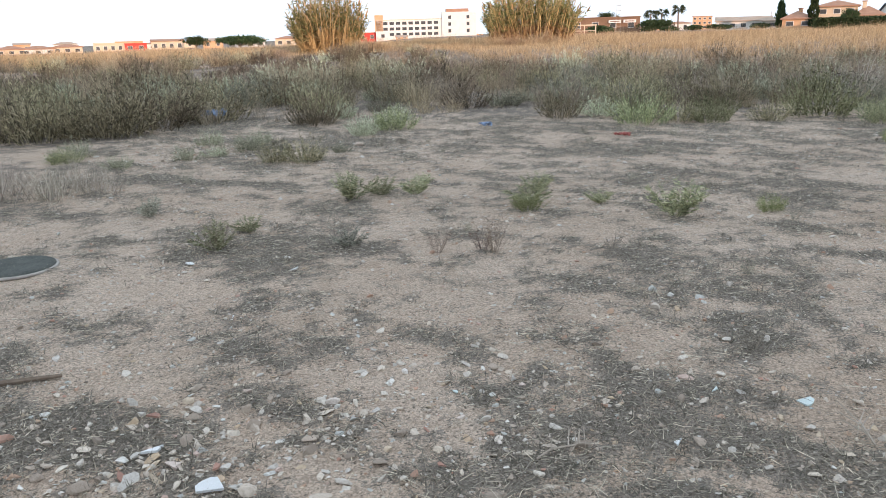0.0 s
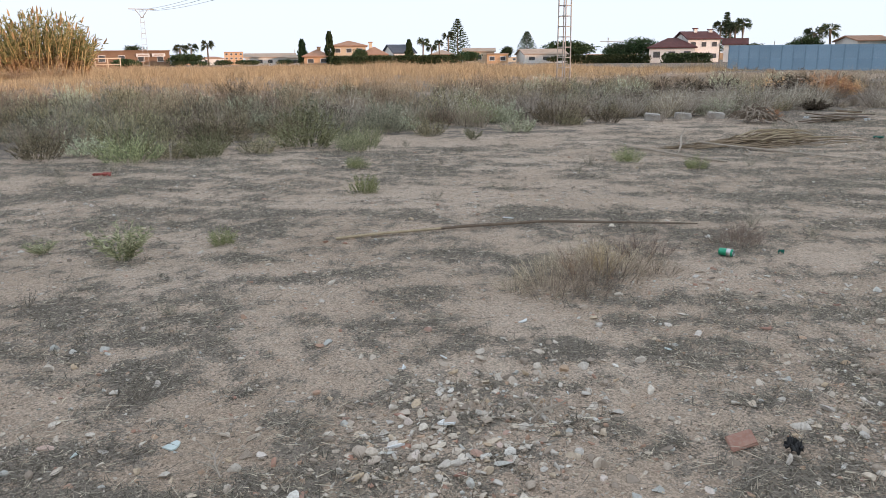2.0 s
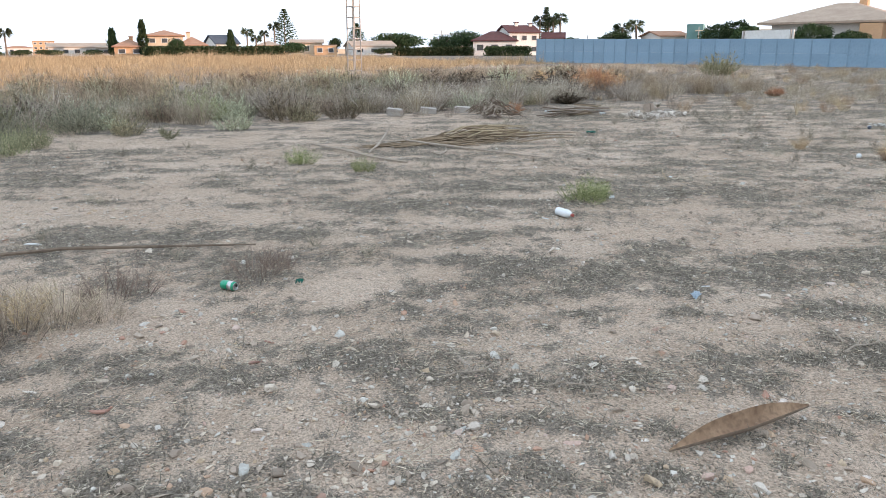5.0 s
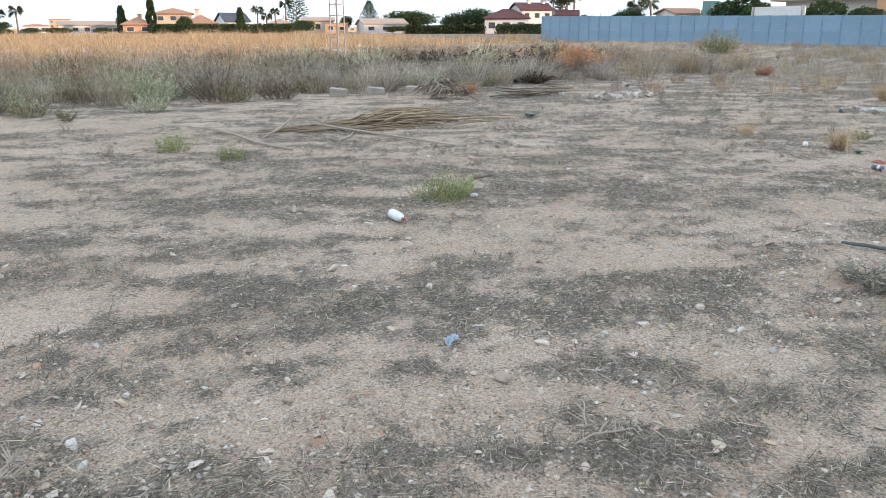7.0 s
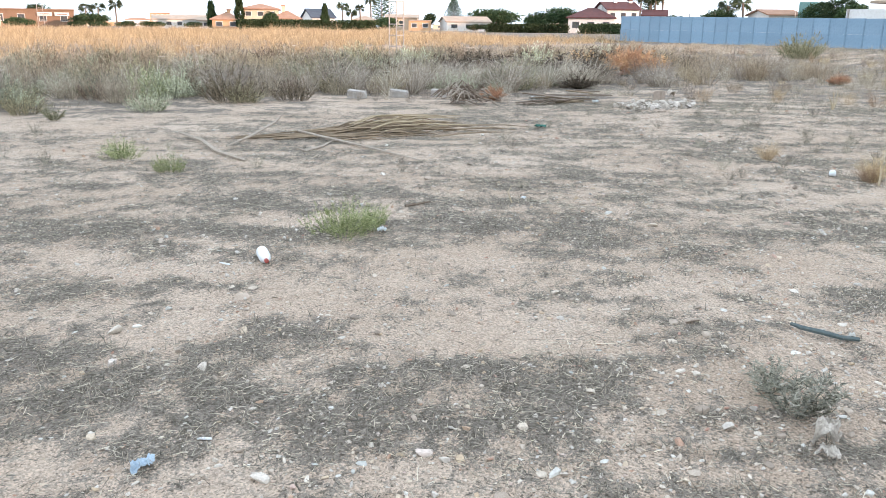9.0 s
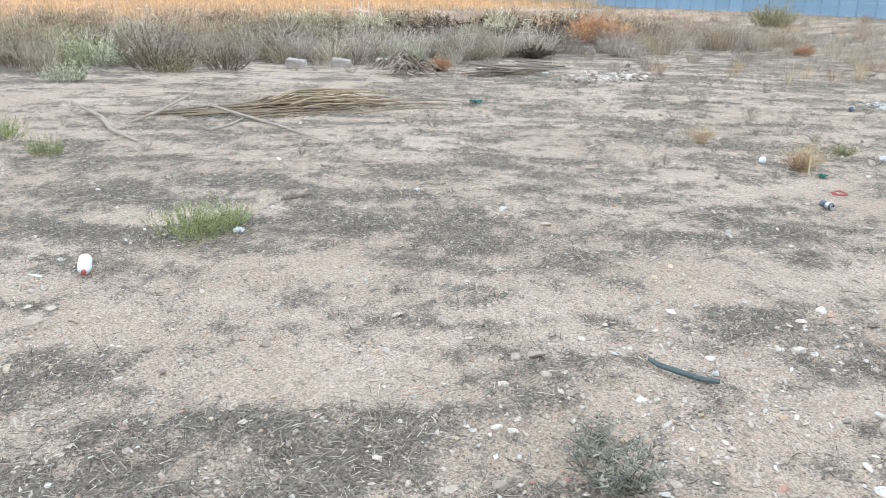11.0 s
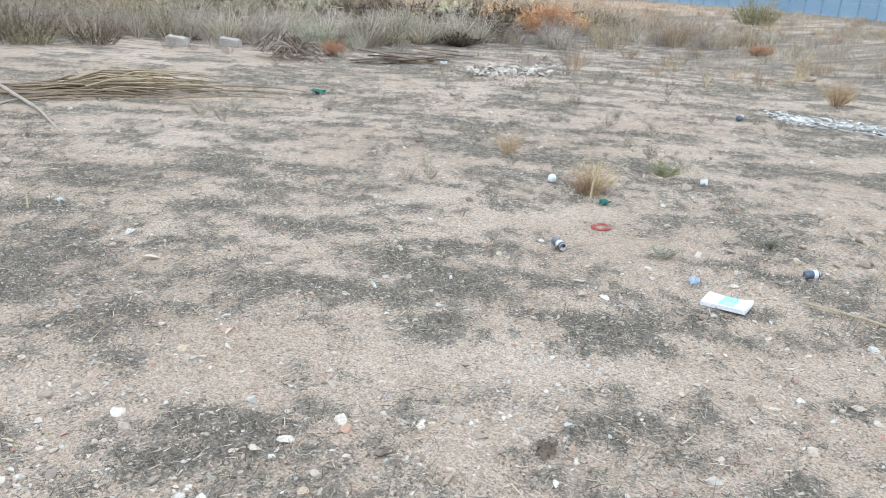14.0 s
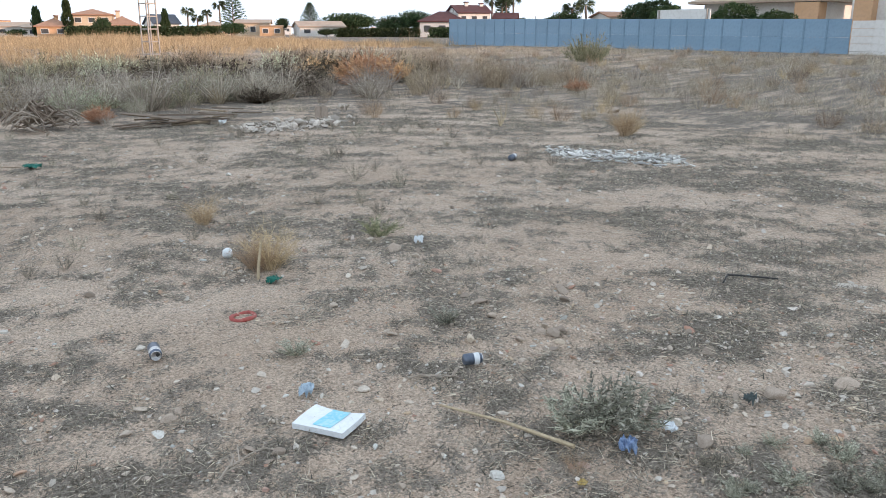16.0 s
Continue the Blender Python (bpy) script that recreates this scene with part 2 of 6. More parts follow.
def leafy(name, stops, rough=0.75, shift=0.12):
    """Plant matter: colour by blade, shifted by plant."""
    m, nt, b = nodes_of(name, rough, 0.0, 0.15)
    rnd = node(nt, "ShaderNodeNewGeometry").outputs["Random Per Island"]
    col = ramp(nt, rnd, stops)
    hsv = node(nt, "ShaderNodeHueSaturation", [("Color", col)])
    ob = node(nt, "ShaderNodeObjectInfo").outputs["Random"]
    mr = node(nt, "ShaderNodeMapRange", [("Value", ob)], To_Min=1 - shift * 2, To_Max=1 + shift * 2)
    nt.links.new(mr.outputs[0], hsv.inputs["Value"])
    mh = node(nt, "ShaderNodeMapRange", [("Value", ob)], To_Min=0.5 - shift * 0.12, To_Max=0.5 + shift * 0.12)
    nt.links.new(mh.outputs[0], hsv.inputs["Hue"])
    nt.links.new(hsv.outputs[0], b.inputs["Base Color"])
    tr = node(nt, "ShaderNodeBsdfTranslucent", [("Color", hsv.outputs[0])])
    mx = node(nt, "ShaderNodeMixShader", [(1, b.outputs[0]), (2, tr.outputs[0])], Fac=0.2)
    nt.links.new(mx.outputs[0], nt.nodes["Material Output"].inputs[0])
    return m


def ground_material():
    m, nt, b = nodes_of("dry_earth", 0.95, 0.0, 0.1)
    co = node(nt, "ShaderNodeTexCoord").outputs["Object"]
    mask = node(nt, "ShaderNodeAttribute")
    mask.attribute_name = "litter"
    n1 = node(nt, "ShaderNodeTexNoise", [("Vector", co)], Scale=0.6, Detail=6.0, Roughness=0.62)
    n2 = node(nt, "ShaderNodeTexNoise", [("Vector", co)], Scale=9.0, Detail=8.0, Roughness=0.8)
    n3 = node(nt, "ShaderNodeTexNoise", [("Vector", co)], Scale=70.0, Detail=5.0, Roughness=0.7)
    sand = ramp(nt, n1.outputs["Fac"], [(0.3, (0.5, 0.392, 0.296)), (0.5, (0.585, 0.47, 0.365)), (0.7, (0.66, 0.545, 0.435))])
    sand = mixc(nt, ramp(nt, n2.outputs["Fac"], [(0.36, (0.6, 0.6, 0.6)), (0.52, (0, 0, 0))]), sand, (0.4, 0.3, 0.22))
    sand = mixc(nt, ramp(nt, n3.outputs["Fac"], [(0.55, (0, 0, 0)), (0.72, (0.5, 0.5, 0.5))]), sand, (0.6, 0.525, 0.43))
    lit = ramp(nt, n2.outputs["Fac"], [(0.3, (0.16, 0.143, 0.12)), (0.5, (0.3, 0.265, 0.22)), (0.7, (0.48, 0.41, 0.33))])
    lit = mixc(nt, ramp(nt, n3.outputs["Fac"], [(0.4, (0.7, 0.7, 0.7)), (0.62, (0, 0, 0))]), lit, (0.125, 0.115, 0.1))
    def scaled(sock, k, c):
        n = node(nt, "ShaderNodeMath", [(0, sock)])
        n.operation = "MULTIPLY_ADD"
        n.inputs[1].default_value, n.inputs[2].default_value = k, c
        return n.outputs[0]

    total = mask.outputs["Fac"]
    for piece in (scaled(n2.outputs["Fac"], 2.7, -1.35), scaled(n3.outputs["Fac"], 2.1, -1.05)):
        n = node(nt, "ShaderNodeMath", [(0, total), (1, piece)])
        n.operation = "ADD"
        total = n.outputs[0]
    f = ramp(nt, total, [(0.46, (0, 0, 0)), (0.66, (0.96, 0.96, 0.96))])
    warp = node(nt, "ShaderNodeVectorMath", [(0, co), (1, n3.outputs["Color"])])
    warp.operation = "MULTIPLY_ADD"
    warp.inputs[1].default_value = (1, 1, 1)
    nt.links.new(co, warp.inputs[0])
    sc = node(nt, "ShaderNodeVectorMath", [(0, n3.outputs["Color"])])
    sc.operation = "SCALE"
    sc.inputs["Scale"].default_value = 0.03
    for l in list(warp.inputs[1].links):
        nt.links.remove(l)
    warp.inputs[1].default_value = (1, 1, 1)
    nt.links.new(sc.outputs[0], warp.inputs[2])
    v = node(nt, "ShaderNodeTexVoronoi", [("Vector", warp.outputs[0])], Scale=130.0)
    bw = node(nt, "ShaderNodeRGBToBW", [("Color", v.outputs["Color"])])
    grain = node(nt, "ShaderNodeMapRange", [("Value", bw.outputs[0])], From_Min=0.2, From_Max=0.8, To_Min=0.66, To_Max=1.26)
    n5 = node(nt, "ShaderNodeTexNoise", [("Vector", co)], Scale=55.0, Detail=3.0, Roughness=0.6)
    n6 = node(nt, "ShaderNodeMath", [(0, n5.outputs["Fac"]), (1, scaled(mask.outputs["Fac"], 0.12, -0.05))])
    n6.operation = "ADD"
    crumbs = ramp(nt, n6.outputs[0], [(0.575, (0, 0, 0)), (0.64, (0.8, 0.8, 0.8))])  # dark dry crumbs strewn on the sand
    speck = node(nt, "ShaderNodeHueSaturation", [("Color", mixc(nt, crumbs, mixc(nt, f, sand, lit), (0.13, 0.11, 0.085))), ("Value", grain.outputs[0])])
    nt.links.new(speck.outputs[0], b.inputs["Base Color"])
    h = node(nt, "ShaderNodeMath", [(0, n2.outputs["Fac"]), (1, n3.outputs["Fac"])])
    h.operation = "ADD"
    h2 = node(nt, "ShaderNodeMath", [(0, h.outputs[0]), (1, v.outputs["Distance"])])
    h2.operation = "SUBTRACT"
    bp = node(nt, "ShaderNodeBump", [("Height", h2.outputs[0])], Strength=0.65, Distance=0.022)
    nt.links.new(bp.outputs[0], b.inputs["Normal"])
    return m


EARTH = ground_material()
def stones(name, stops, rough=0.9):
    """Loose stones: colour by stone, grain and dust on each."""
    m, nt, b = nodes_of(name, rough, 0.0, 0.25)
    co = node(nt, "ShaderNodeTexCoord").outputs["Object"]
    col = ramp(nt, node(nt, "ShaderNodeNewGeometry").outputs["Random Per Island"], stops)
    small = node(nt, "ShaderNodeTexNoise", [("Vector", co)], Scale=90.0, Detail=4.0, Roughness=0.7)
    col = mixc(nt, ramp(nt, small.outputs["Fac"], [(0.42, (0, 0, 0)), (0.7, (0.5, 0.5, 0.5))]), col, (0.26, 0.21, 0.165))
    nt.links.new(col, b.inputs["Base Color"])
    bp = node(nt, "ShaderNodeBump", [("Height", small.outputs["Fac"])], Strength=0.5, Distance=0.006)
    nt.links.new(bp.outputs[0], b.inputs["Normal"])
    return m


MIXSTONE = stones("mixed_stone", [(0.0, (0.24, 0.2, 0.16)), (0.12, (0.42, 0.35, 0.28)), (0.34, (0.64, 0.56, 0.46)), (0.52, (0.55, 0.52, 0.47)), (0.66, (0.72, 0.65, 0.55)), (0.78, (0.56, 0.44, 0.3)), (0.86, (0.46, 0.26, 0.19)), (0.92, (0.8, 0.77, 0.7)), (1.0, (0.45, 0.46, 0.43))])
ROCK = surf("rock", (0.4, 0.325, 0.255), (0.56, 0.47, 0.385), (0.32, 0.255, 0.195), 12, 70, 0.6, 0.9, per_object=0.3)
BRICKY = surf("broken_brick", (0.36, 0.19, 0.145), (0.46, 0.27, 0.2), (0.45, 0.33, 0.27), 14, 80, 0.5, 0.9, per_object=0.2)
TILEW = surf("white_glaze", (0.66, 0.68, 0.68), (0.76, 0.78, 0.77), (0.55, 0.52, 0.47), 10, 70, 0.1, 0.35, spec=0.5, per_object=0.12)
TILEG = surf("pale_green_glaze", (0.5, 0.6, 0.58), (0.6, 0.68, 0.66), (0.5, 0.5, 0.46), 10, 70, 0.1, 0.35, spec=0.5)
CONC = surf("concrete", (0.36, 0.335, 0.3), (0.49, 0.455, 0.41), (0.3, 0.28, 0.25), 5, 50, 0.6, 0.92, per_object=0.15)
PALECONC = stones("pale_concrete", [(0.0, (0.34, 0.34, 0.32)), (0.4, (0.55, 0.55, 0.52)), (0.8, (0.7, 0.7, 0.66)), (1.0, (0.8, 0.79, 0.75))])
PLASTER = surf("rubble_plaster", (0.42, 0.375, 0.32), (0.58, 0.53, 0.46), (0.36, 0.33, 0.29), 8, 60, 0.6, 0.92, per_island=0.25)
STRAW = leafy("plant_litter", [(0.0, (0.09, 0.083, 0.07)), (0.45, (0.26, 0.233, 0.195)), (0.75, (0.45, 0.398, 0.323)), (1.0, (0.7, 0.62, 0.5))])
DRYTUFT = leafy("dead_grass", [(0.0, (0.12, 0.116, 0.093)), (0.5, (0.29, 0.265, 0.212)), (1.0, (0.56, 0.49, 0.38))])
SPARSE = leafy("sparse_dry_grass", [(0.0, (0.16, 0.13, 0.1)), (0.5, (0.36, 0.3, 0.235)), (1.0, (0.58, 0.49, 0.385))])
PALETWIG = leafy("bleached_twig", [(0.0, (0.24, 0.2, 0.16)), (0.5, (0.44, 0.385, 0.315)), (1.0, (0.7, 0.63, 0.53))])
GREEN = leafy("green_weed", [(0.0, (0.17, 0.18, 0.105)), (0.6, (0.36, 0.36, 0.215)), (1.0, (0.56, 0.53, 0.36))])
BLUEGREEN = leafy("grey_green_leaf", [(0.0, (0.14, 0.135, 0.105)), (0.5, (0.37, 0.37, 0.29)), (1.0, (0.62, 0.6, 0.49))])
SALT = leafy("saltbush_leaf", [(0.0, (0.15, 0.15, 0.1)), (0.5, (0.4, 0.4, 0.285)), (1.0, (0.65, 0.635, 0.48))], shift=0.24)
GREENBUSH = leafy("olive_green_leaf", [(0.0, (0.11, 0.115, 0.06)), (0.5, (0.3, 0.305, 0.17)), (1.0, (0.52, 0.5, 0.31))], shift=0.24)
FRESH = leafy("fresh_green_leaf", [(0.0, (0.12, 0.14, 0.06)), (0.5, (0.3, 0.325, 0.15)), (1.0, (0.52, 0.52, 0.29))])
RUST = leafy("rusty_tumbleweed", [(0.0, (0.36, 0.2, 0.11)), (0.5, (0.62, 0.38, 0.21)), (1.0, (0.78, 0.54, 0.33))])
BRUSH = leafy("dead_brush", [(0.0, (0.03, 0.022, 0.016)), (0.5, (0.085, 0.066, 0.05)), (1.0, (0.21, 0.165, 0.125))], shift=0.24)
DARKSCRUB = leafy("dark_scrub_leaf", [(0.0, (0.07, 0.06, 0.04)), (0.5, (0.23, 0.2, 0.13)), (1.0, (0.5, 0.425, 0.285))], shift=0.24)
TWIG = leafy("dry_twig", [(0.0, (0.15, 0.11, 0.08)), (0.5, (0.38, 0.3, 0.21)), (1.0, (0.66, 0.55, 0.4))])
DEADTWIG = leafy("dead_stem", [(0.0, (0.17, 0.14, 0.11)), (0.5, (0.42, 0.35, 0.265)), (1.0, (0.74, 0.63, 0.48))])
REDTWIG = leafy("reddish_twig", [(0.0, (0.15, 0.11, 0.09)), (0.5, (0.26, 0.2, 0.16)), (1.0, (0.4, 0.32, 0.26))])
ORANGETWIG = leafy("rusty_dry_weed", [(0.0, (0.28, 0.2, 0.12)), (0.5, (0.48, 0.355, 0.225)), (1.0, (0.64, 0.5, 0.34))])
FIELD = leafy("dry_field_grass", [(0.0, (0.15, 0.1, 0.06)), (0.5, (0.38, 0.265, 0.165)), (1.0, (0.58, 0.43, 0.285))])
GREYGRASS = leafy("grey_scrub_grass", [(0.0, (0.14, 0.115, 0.08)), (0.5, (0.4, 0.34, 0.235)), (1.0, (0.68, 0.58, 0.42))])
CANE = leafy("cane_leaf", [(0.0, (0.12, 0.14, 0.055)), (0.5, (0.26, 0.25, 0.1)), (1.0, (0.46, 0.36, 0.17))])
CANEDRY = leafy("dry_cane", [(0.0, (0.3, 0.2, 0.1)), (0.5, (0.46, 0.31, 0.15)), (1.0, (0.58, 0.42, 0.22))])
TREEGREEN = leafy("tree_leaf", [(0.0, (0.025, 0.045, 0.02)), (0.6, (0.055, 0.085, 0.035)), (1.0, (0.1, 0.13, 0.055))])
PALMGREEN = leafy("palm_leaf", [(0.0, (0.04, 0.055, 0.03)), (0.6, (0.08, 0.1, 0.05)), (1.0, (0.16, 0.16, 0.085))])
BARK = surf("bark", (0.16, 0.12, 0.09), (0.25, 0.2, 0.15), None, 4, 30, 0.6, 0.95)
STALK = surf("dry_stalk", (0.42, 0.34, 0.22), (0.52, 0.43, 0.29), (0.3, 0.23, 0.15), 12, 60, 0.3, 0.8)
REEDSTEM = surf("fallen_reed", (0.2, 0.15, 0.1), (0.34, 0.265, 0.175), (0.14, 0.11, 0.075), 6, 50, 0.3, 0.7, per_object=0.25, per_island=0)
WHITE = surf("white_render", (0.7, 0.68, 0.64), (0.78, 0.76, 0.72), (0.6, 0.57, 0.52), 0.6, 6, 0.1, 0.85)
CREAM = surf("cream_render", (0.62, 0.5, 0.36), (0.7, 0.58, 0.43), (0.55, 0.45, 0.33), 0.5, 5, 0.1, 0.85)
OCHRE = surf("ochre_render", (0.58, 0.36, 0.2), (0.66, 0.42, 0.25), (0.5, 0.32, 0.2), 0.5, 5, 0.1, 0.85)
REDPAINT = surf("red_cladding", (0.55, 0.05, 0.04), (0.62, 0.07, 0.05), (0.45, 0.05, 0.04), 0.5, 5, 0.1, 0.6)
TERRA = surf("terracotta_tiles", (0.34, 0.19, 0.12), (0.44, 0.26, 0.17), (0.26, 0.15, 0.1), 1.2, 9, 0.4, 0.85)
DARKROOF = surf("dark_red_tiles", (0.075, 0.03, 0.03), (0.12, 0.045, 0.04), (0.05, 0.025, 0.025), 1.2, 9, 0.4, 0.7)
SLATE = surf("slate_roof", (0.05, 0.06, 0.08), (0.08, 0.09, 0.11), None, 1.2, 9, 0.3, 0.6)
TANROOF = surf("pale_tile_roof", (0.38, 0.29, 0.22), (0.48, 0.38, 0.29), (0.3, 0.23, 0.18), 1.0, 9, 0.4, 0.85)
BROWNWALL = surf("brown_cladding", (0.2, 0.12, 0.075), (0.26, 0.16, 0.1), None, 0.5, 6, 0.1, 0.7)
TEAL = surf("grey_green_render", (0.14, 0.26, 0.25), (0.18, 0.31, 0.29), (0.12, 0.21, 0.2), 0.4, 4, 0.1, 0.8)
BLUEPANEL = surf("blue_grey_panel", (0.22, 0.335, 0.44), (0.27, 0.385, 0.49), (0.2, 0.295, 0.385), 0.7, 8, 0.1, 0.6, per_object=0.06)
BLUEPOST = surf("blue_grey_steel", (0.19, 0.29, 0.38), (0.23, 0.34, 0.43), None, 1.0, 10, 0.1, 0.5)
GALV = surf("galvanised_steel", (0.38, 0.35, 0.31), (0.48, 0.44, 0.4), (0.3, 0.27, 0.23), 1.5, 20, 0.1, 0.55, 0.3)
PANE = surf("dark_pane", (0.07, 0.075, 0.08), (0.11, 0.115, 0.12), None, 1.0, 4, 0.0, 0.12, spec=0.6)
WIRE = surf("dark_cable", (0.03, 0.03, 0.03), (0.05, 0.05, 0.05), None, 1.0, 10, 0.0, 0.6)
HEDGE = leafy("hedge_leaf", [(0.0, (0.03, 0.045, 0.02)), (0.6, (0.06, 0.085, 0.035)), (1.0, (0.11, 0.13, 0.06))])

# ---- ground: one sheet to the horizon ----
def axis(lo, hi, step, far, grow=1.16):
    mid = list(np.arange(lo, hi + step / 2, step))
    up, down, d = [], [], step
    while (up[-1] if up else hi) < far:
        d *= grow
        up.append((up[-1] if up else hi) + d)
    d = step
    while (down[-1] if down else lo) > -far:
        d *= grow
        down.append((down[-1] if down else lo) - d)
    return np.array(down[::-1] + mid + up)


gx, gy = axis(-6, 26, 0.08, 2200, 1.12), axis(-7, 14, 0.08, 2200, 1.12)
gmx, gmy = np.meshgrid(gx, gy)
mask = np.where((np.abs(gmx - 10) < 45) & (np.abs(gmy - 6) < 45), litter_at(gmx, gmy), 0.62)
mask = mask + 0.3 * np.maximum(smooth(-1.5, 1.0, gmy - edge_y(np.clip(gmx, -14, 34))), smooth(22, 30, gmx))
gv = np.stack([gmx, gmy, ground_many(gmx, gmy)], -1).astype(np.float32)
ii = np.arange(len(gy) * len(gx)).reshape(len(gy), len(gx))
gq = np.stack([ii[:-1, :-1], ii[:-1, 1:], ii[1:, 1:], ii[1:, :-1]], -1).reshape(-1, 4)
gm = np_mesh("ground", gv, gq)
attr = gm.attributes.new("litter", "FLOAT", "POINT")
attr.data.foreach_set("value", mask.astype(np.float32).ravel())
gm.polygons.foreach_set("use_smooth", np.ones(len(gq), dtype=bool))
tagged(part("ground", gm, EARTH), "dry sandy waste ground with grey plant litter and stones", "ground", kind="structure")


def on_grid(table, x, y):
    """Bilinear look-up on the ground sheet's own grid."""
    i, j = np.clip(np.searchsorted(gx, x) - 1, 0, len(gx) - 2), np.clip(np.searchsorted(gy, y) - 1, 0, len(gy) - 2)
    u, v = (x - gx[i]) / (gx[i + 1] - gx[i]), (y - gy[j]) / (gy[j + 1] - gy[j])
    return (table[j, i] * (1 - u) + table[j, i + 1] * u) * (1 - v) + (table[j + 1, i] * (1 - u) + table[j + 1, i + 1] * u) * v


def gz_many(x, y):
    return on_grid(gv[..., 2], np.asarray(x), np.asarray(y))


# ---- unseen ridge added behind the walker to hold the low sun off the lot ----
hx_ = np.linspace(-1500, 1500, 61)
hv, hq = [], []
for i, x in enumerate(hx_):
    # crest height set so the ridge's shadow ends out in the field
    top = 65 + 1.6 * math.sin(x * 0.013) + 0.8 * math.sin(x * 0.05)
    for y, z in ((-330, -2), (-370, top * 0.5), (-410, top), (-470, top * 0.6), (-560, -2)):
        hv.append((x, y, z))
for i in range(60):
    for k in range(4):
        a = i * 5 + k
        hq.append((a, a + 5, a + 6, a + 1))
SHADE_HILL = surf("shade_ridge_scrub", (0.16, 0.14, 0.09), (0.24, 0.2, 0.13), None, 0.05, 0.6, 0.3, 0.95)
tagged(part("shade_ridge", np_mesh("shade_ridge", hv, hq), SHADE_HILL), "added unseen ridge that shades the waste ground from the low sun", "ridge", kind="structure")

# ---- plants ----
def weed(n_stem, height, spread, leaf, leaf_w, per, g, upright=0.6, stem_w=0.006, droop=0.15):
    """Stems from one root, set with small leaves."""
    a = g.uniform(0, 2 * np.pi, n_stem)
    lean = g.uniform(0, 1, n_stem) ** 0.7 * spread
    way = unit(np.stack([np.cos(a) * lean, np.sin(a) * lean, np.full(n_stem, upright)], 1))
    base = np.stack([np.cos(a), np.sin(a), np.zeros(n_stem)], 1) * (g.uniform(0, 0.12, n_stem) * height)[:, None]
    L = height * g.uniform(0.55, 1.05, n_stem)
    sets = [blades(base, way, L, stem_w, droop * 0.4, g)]
    k = np.repeat(np.arange(n_stem), per)
    s = g.uniform(0.2, 1.0, len(k))
    pos = base[k] + way[k] * (L[k] * s)[:, None]
    pos[:, 2] -= droop * 0.4 * L[k] * s * s
    out = unit(way[k] * 0.7 + g.normal(size=(len(k), 3)) * 0.75)
    out[:, 2] = np.abs(out[:, 2]) * 0.8 + 0.05
    sets.append(slivers(pos, unit(out), leaf * g.uniform(0.5, 1.3, len(k)), leaf_w, droop, g))
    return sets


def scatter_plants(name, mesh_list, material, spots, label, category, group, zs=0.0):
    own = []
    for m in mesh_list:
        m = m.copy()
        m.materials.clear()
        m.materials.append(material)
        own.append(m)
    mesh_list = own
    for x, y, s in spots:
        ob = part(name, mesh_list[int(rng.integers(len(mesh_list)))], material)
        ob.matrix_basis = pose(x, y, ground_z(x, y) - 0.01 + zs, 0, 0, float(rng.uniform(0, 360))) @ Matrix.Diagonal((s, s, s * float(rng.uniform(0.85, 1.12)), 1))
        tagged(ob, label, category, group)


def bush(n_stem, height, radius, leaf, leaf_w, per, g, stem_w=0.006, bare=0.15, fan=0.9):
    """Rounded shrub: stems rise from a broad foot and carry leaves that point up along them."""
    a, r = g.uniform(0, 2 * np.pi, n_stem), np.sqrt(g.uniform(0, 1, n_stem))
    lob = 1 + 0.25 * np.sin(a * 3 + g.uniform(0, 6)) + 0.15 * np.sin(a * 5 + g.uniform(0, 6))
    base = np.stack([np.cos(a) * r * lob, np.sin(a) * r * lob, np.zeros(n_stem)], 1) * radius * 0.62
    way = unit(np.stack([np.cos(a) * r * fan, np.sin(a) * r * fan, np.ones(n_stem)], 1) + g.normal(0, 0.16, (n_stem, 3)))
    L = height * (1 - 0.4 * r * r) * g.uniform(0.5, 1.1, n_stem)
    k = np.repeat(np.arange(n_stem), per)
    t = g.uniform(bare, 1.0, len(k))
    out = unit(way[k] * 0.9 + g.normal(size=(len(k), 3)) * 0.5)
    return [blades(base, way, L, stem_w, 0.03, g), slivers(base[k] + way[k] * (L[k] * t)[:, None], out, leaf * g.uniform(0.5, 1.3, len(k)), leaf_w, 0.05, g)]


green_m = [blade_mesh("weed_plant", weed(34, 0.24, 1.0, 0.04, 0.008, 34, rng, 0.6, 0.004)) for _ in range(3)]
twig_m = [blade_mesh("dry_bush", weed(120, 0.38, 1.4, 0.085, 0.004, 24, rng, 0.6, 0.005, 0.1)) for _ in range(3)]
sprig_m = [blade_mesh("dry_sprig", weed(20, 0.24, 0.7, 0.05, 0.004, 12, rng, 0.8, 0.004)) for _ in range(4)]
salt_m = [blade_mesh("saltbush", bush(90, 0.62, 0.55, 0.07, 0.018, 20, rng, 0.007)) for _ in range(5)]
dark_m = [blade_mesh("scrub_bush", bush(95, 0.78, 0.6, 0.09, 0.0155, 18, rng, 0.008, 0.1)) for _ in range(5)]
tall_m = [blade_mesh("dry_scrub", bush(90, 0.75, 0.4, 0.11, 0.008, 11, rng, 0.007, 0.3, 0.6)) for _ in range(4)]
low_m = [blade_mesh("weed_plant", bush(110, 0.46, 0.34, 0.045, 0.009, 22, rng, 0.004, 0.15, 0.7)) for _ in range(3)]

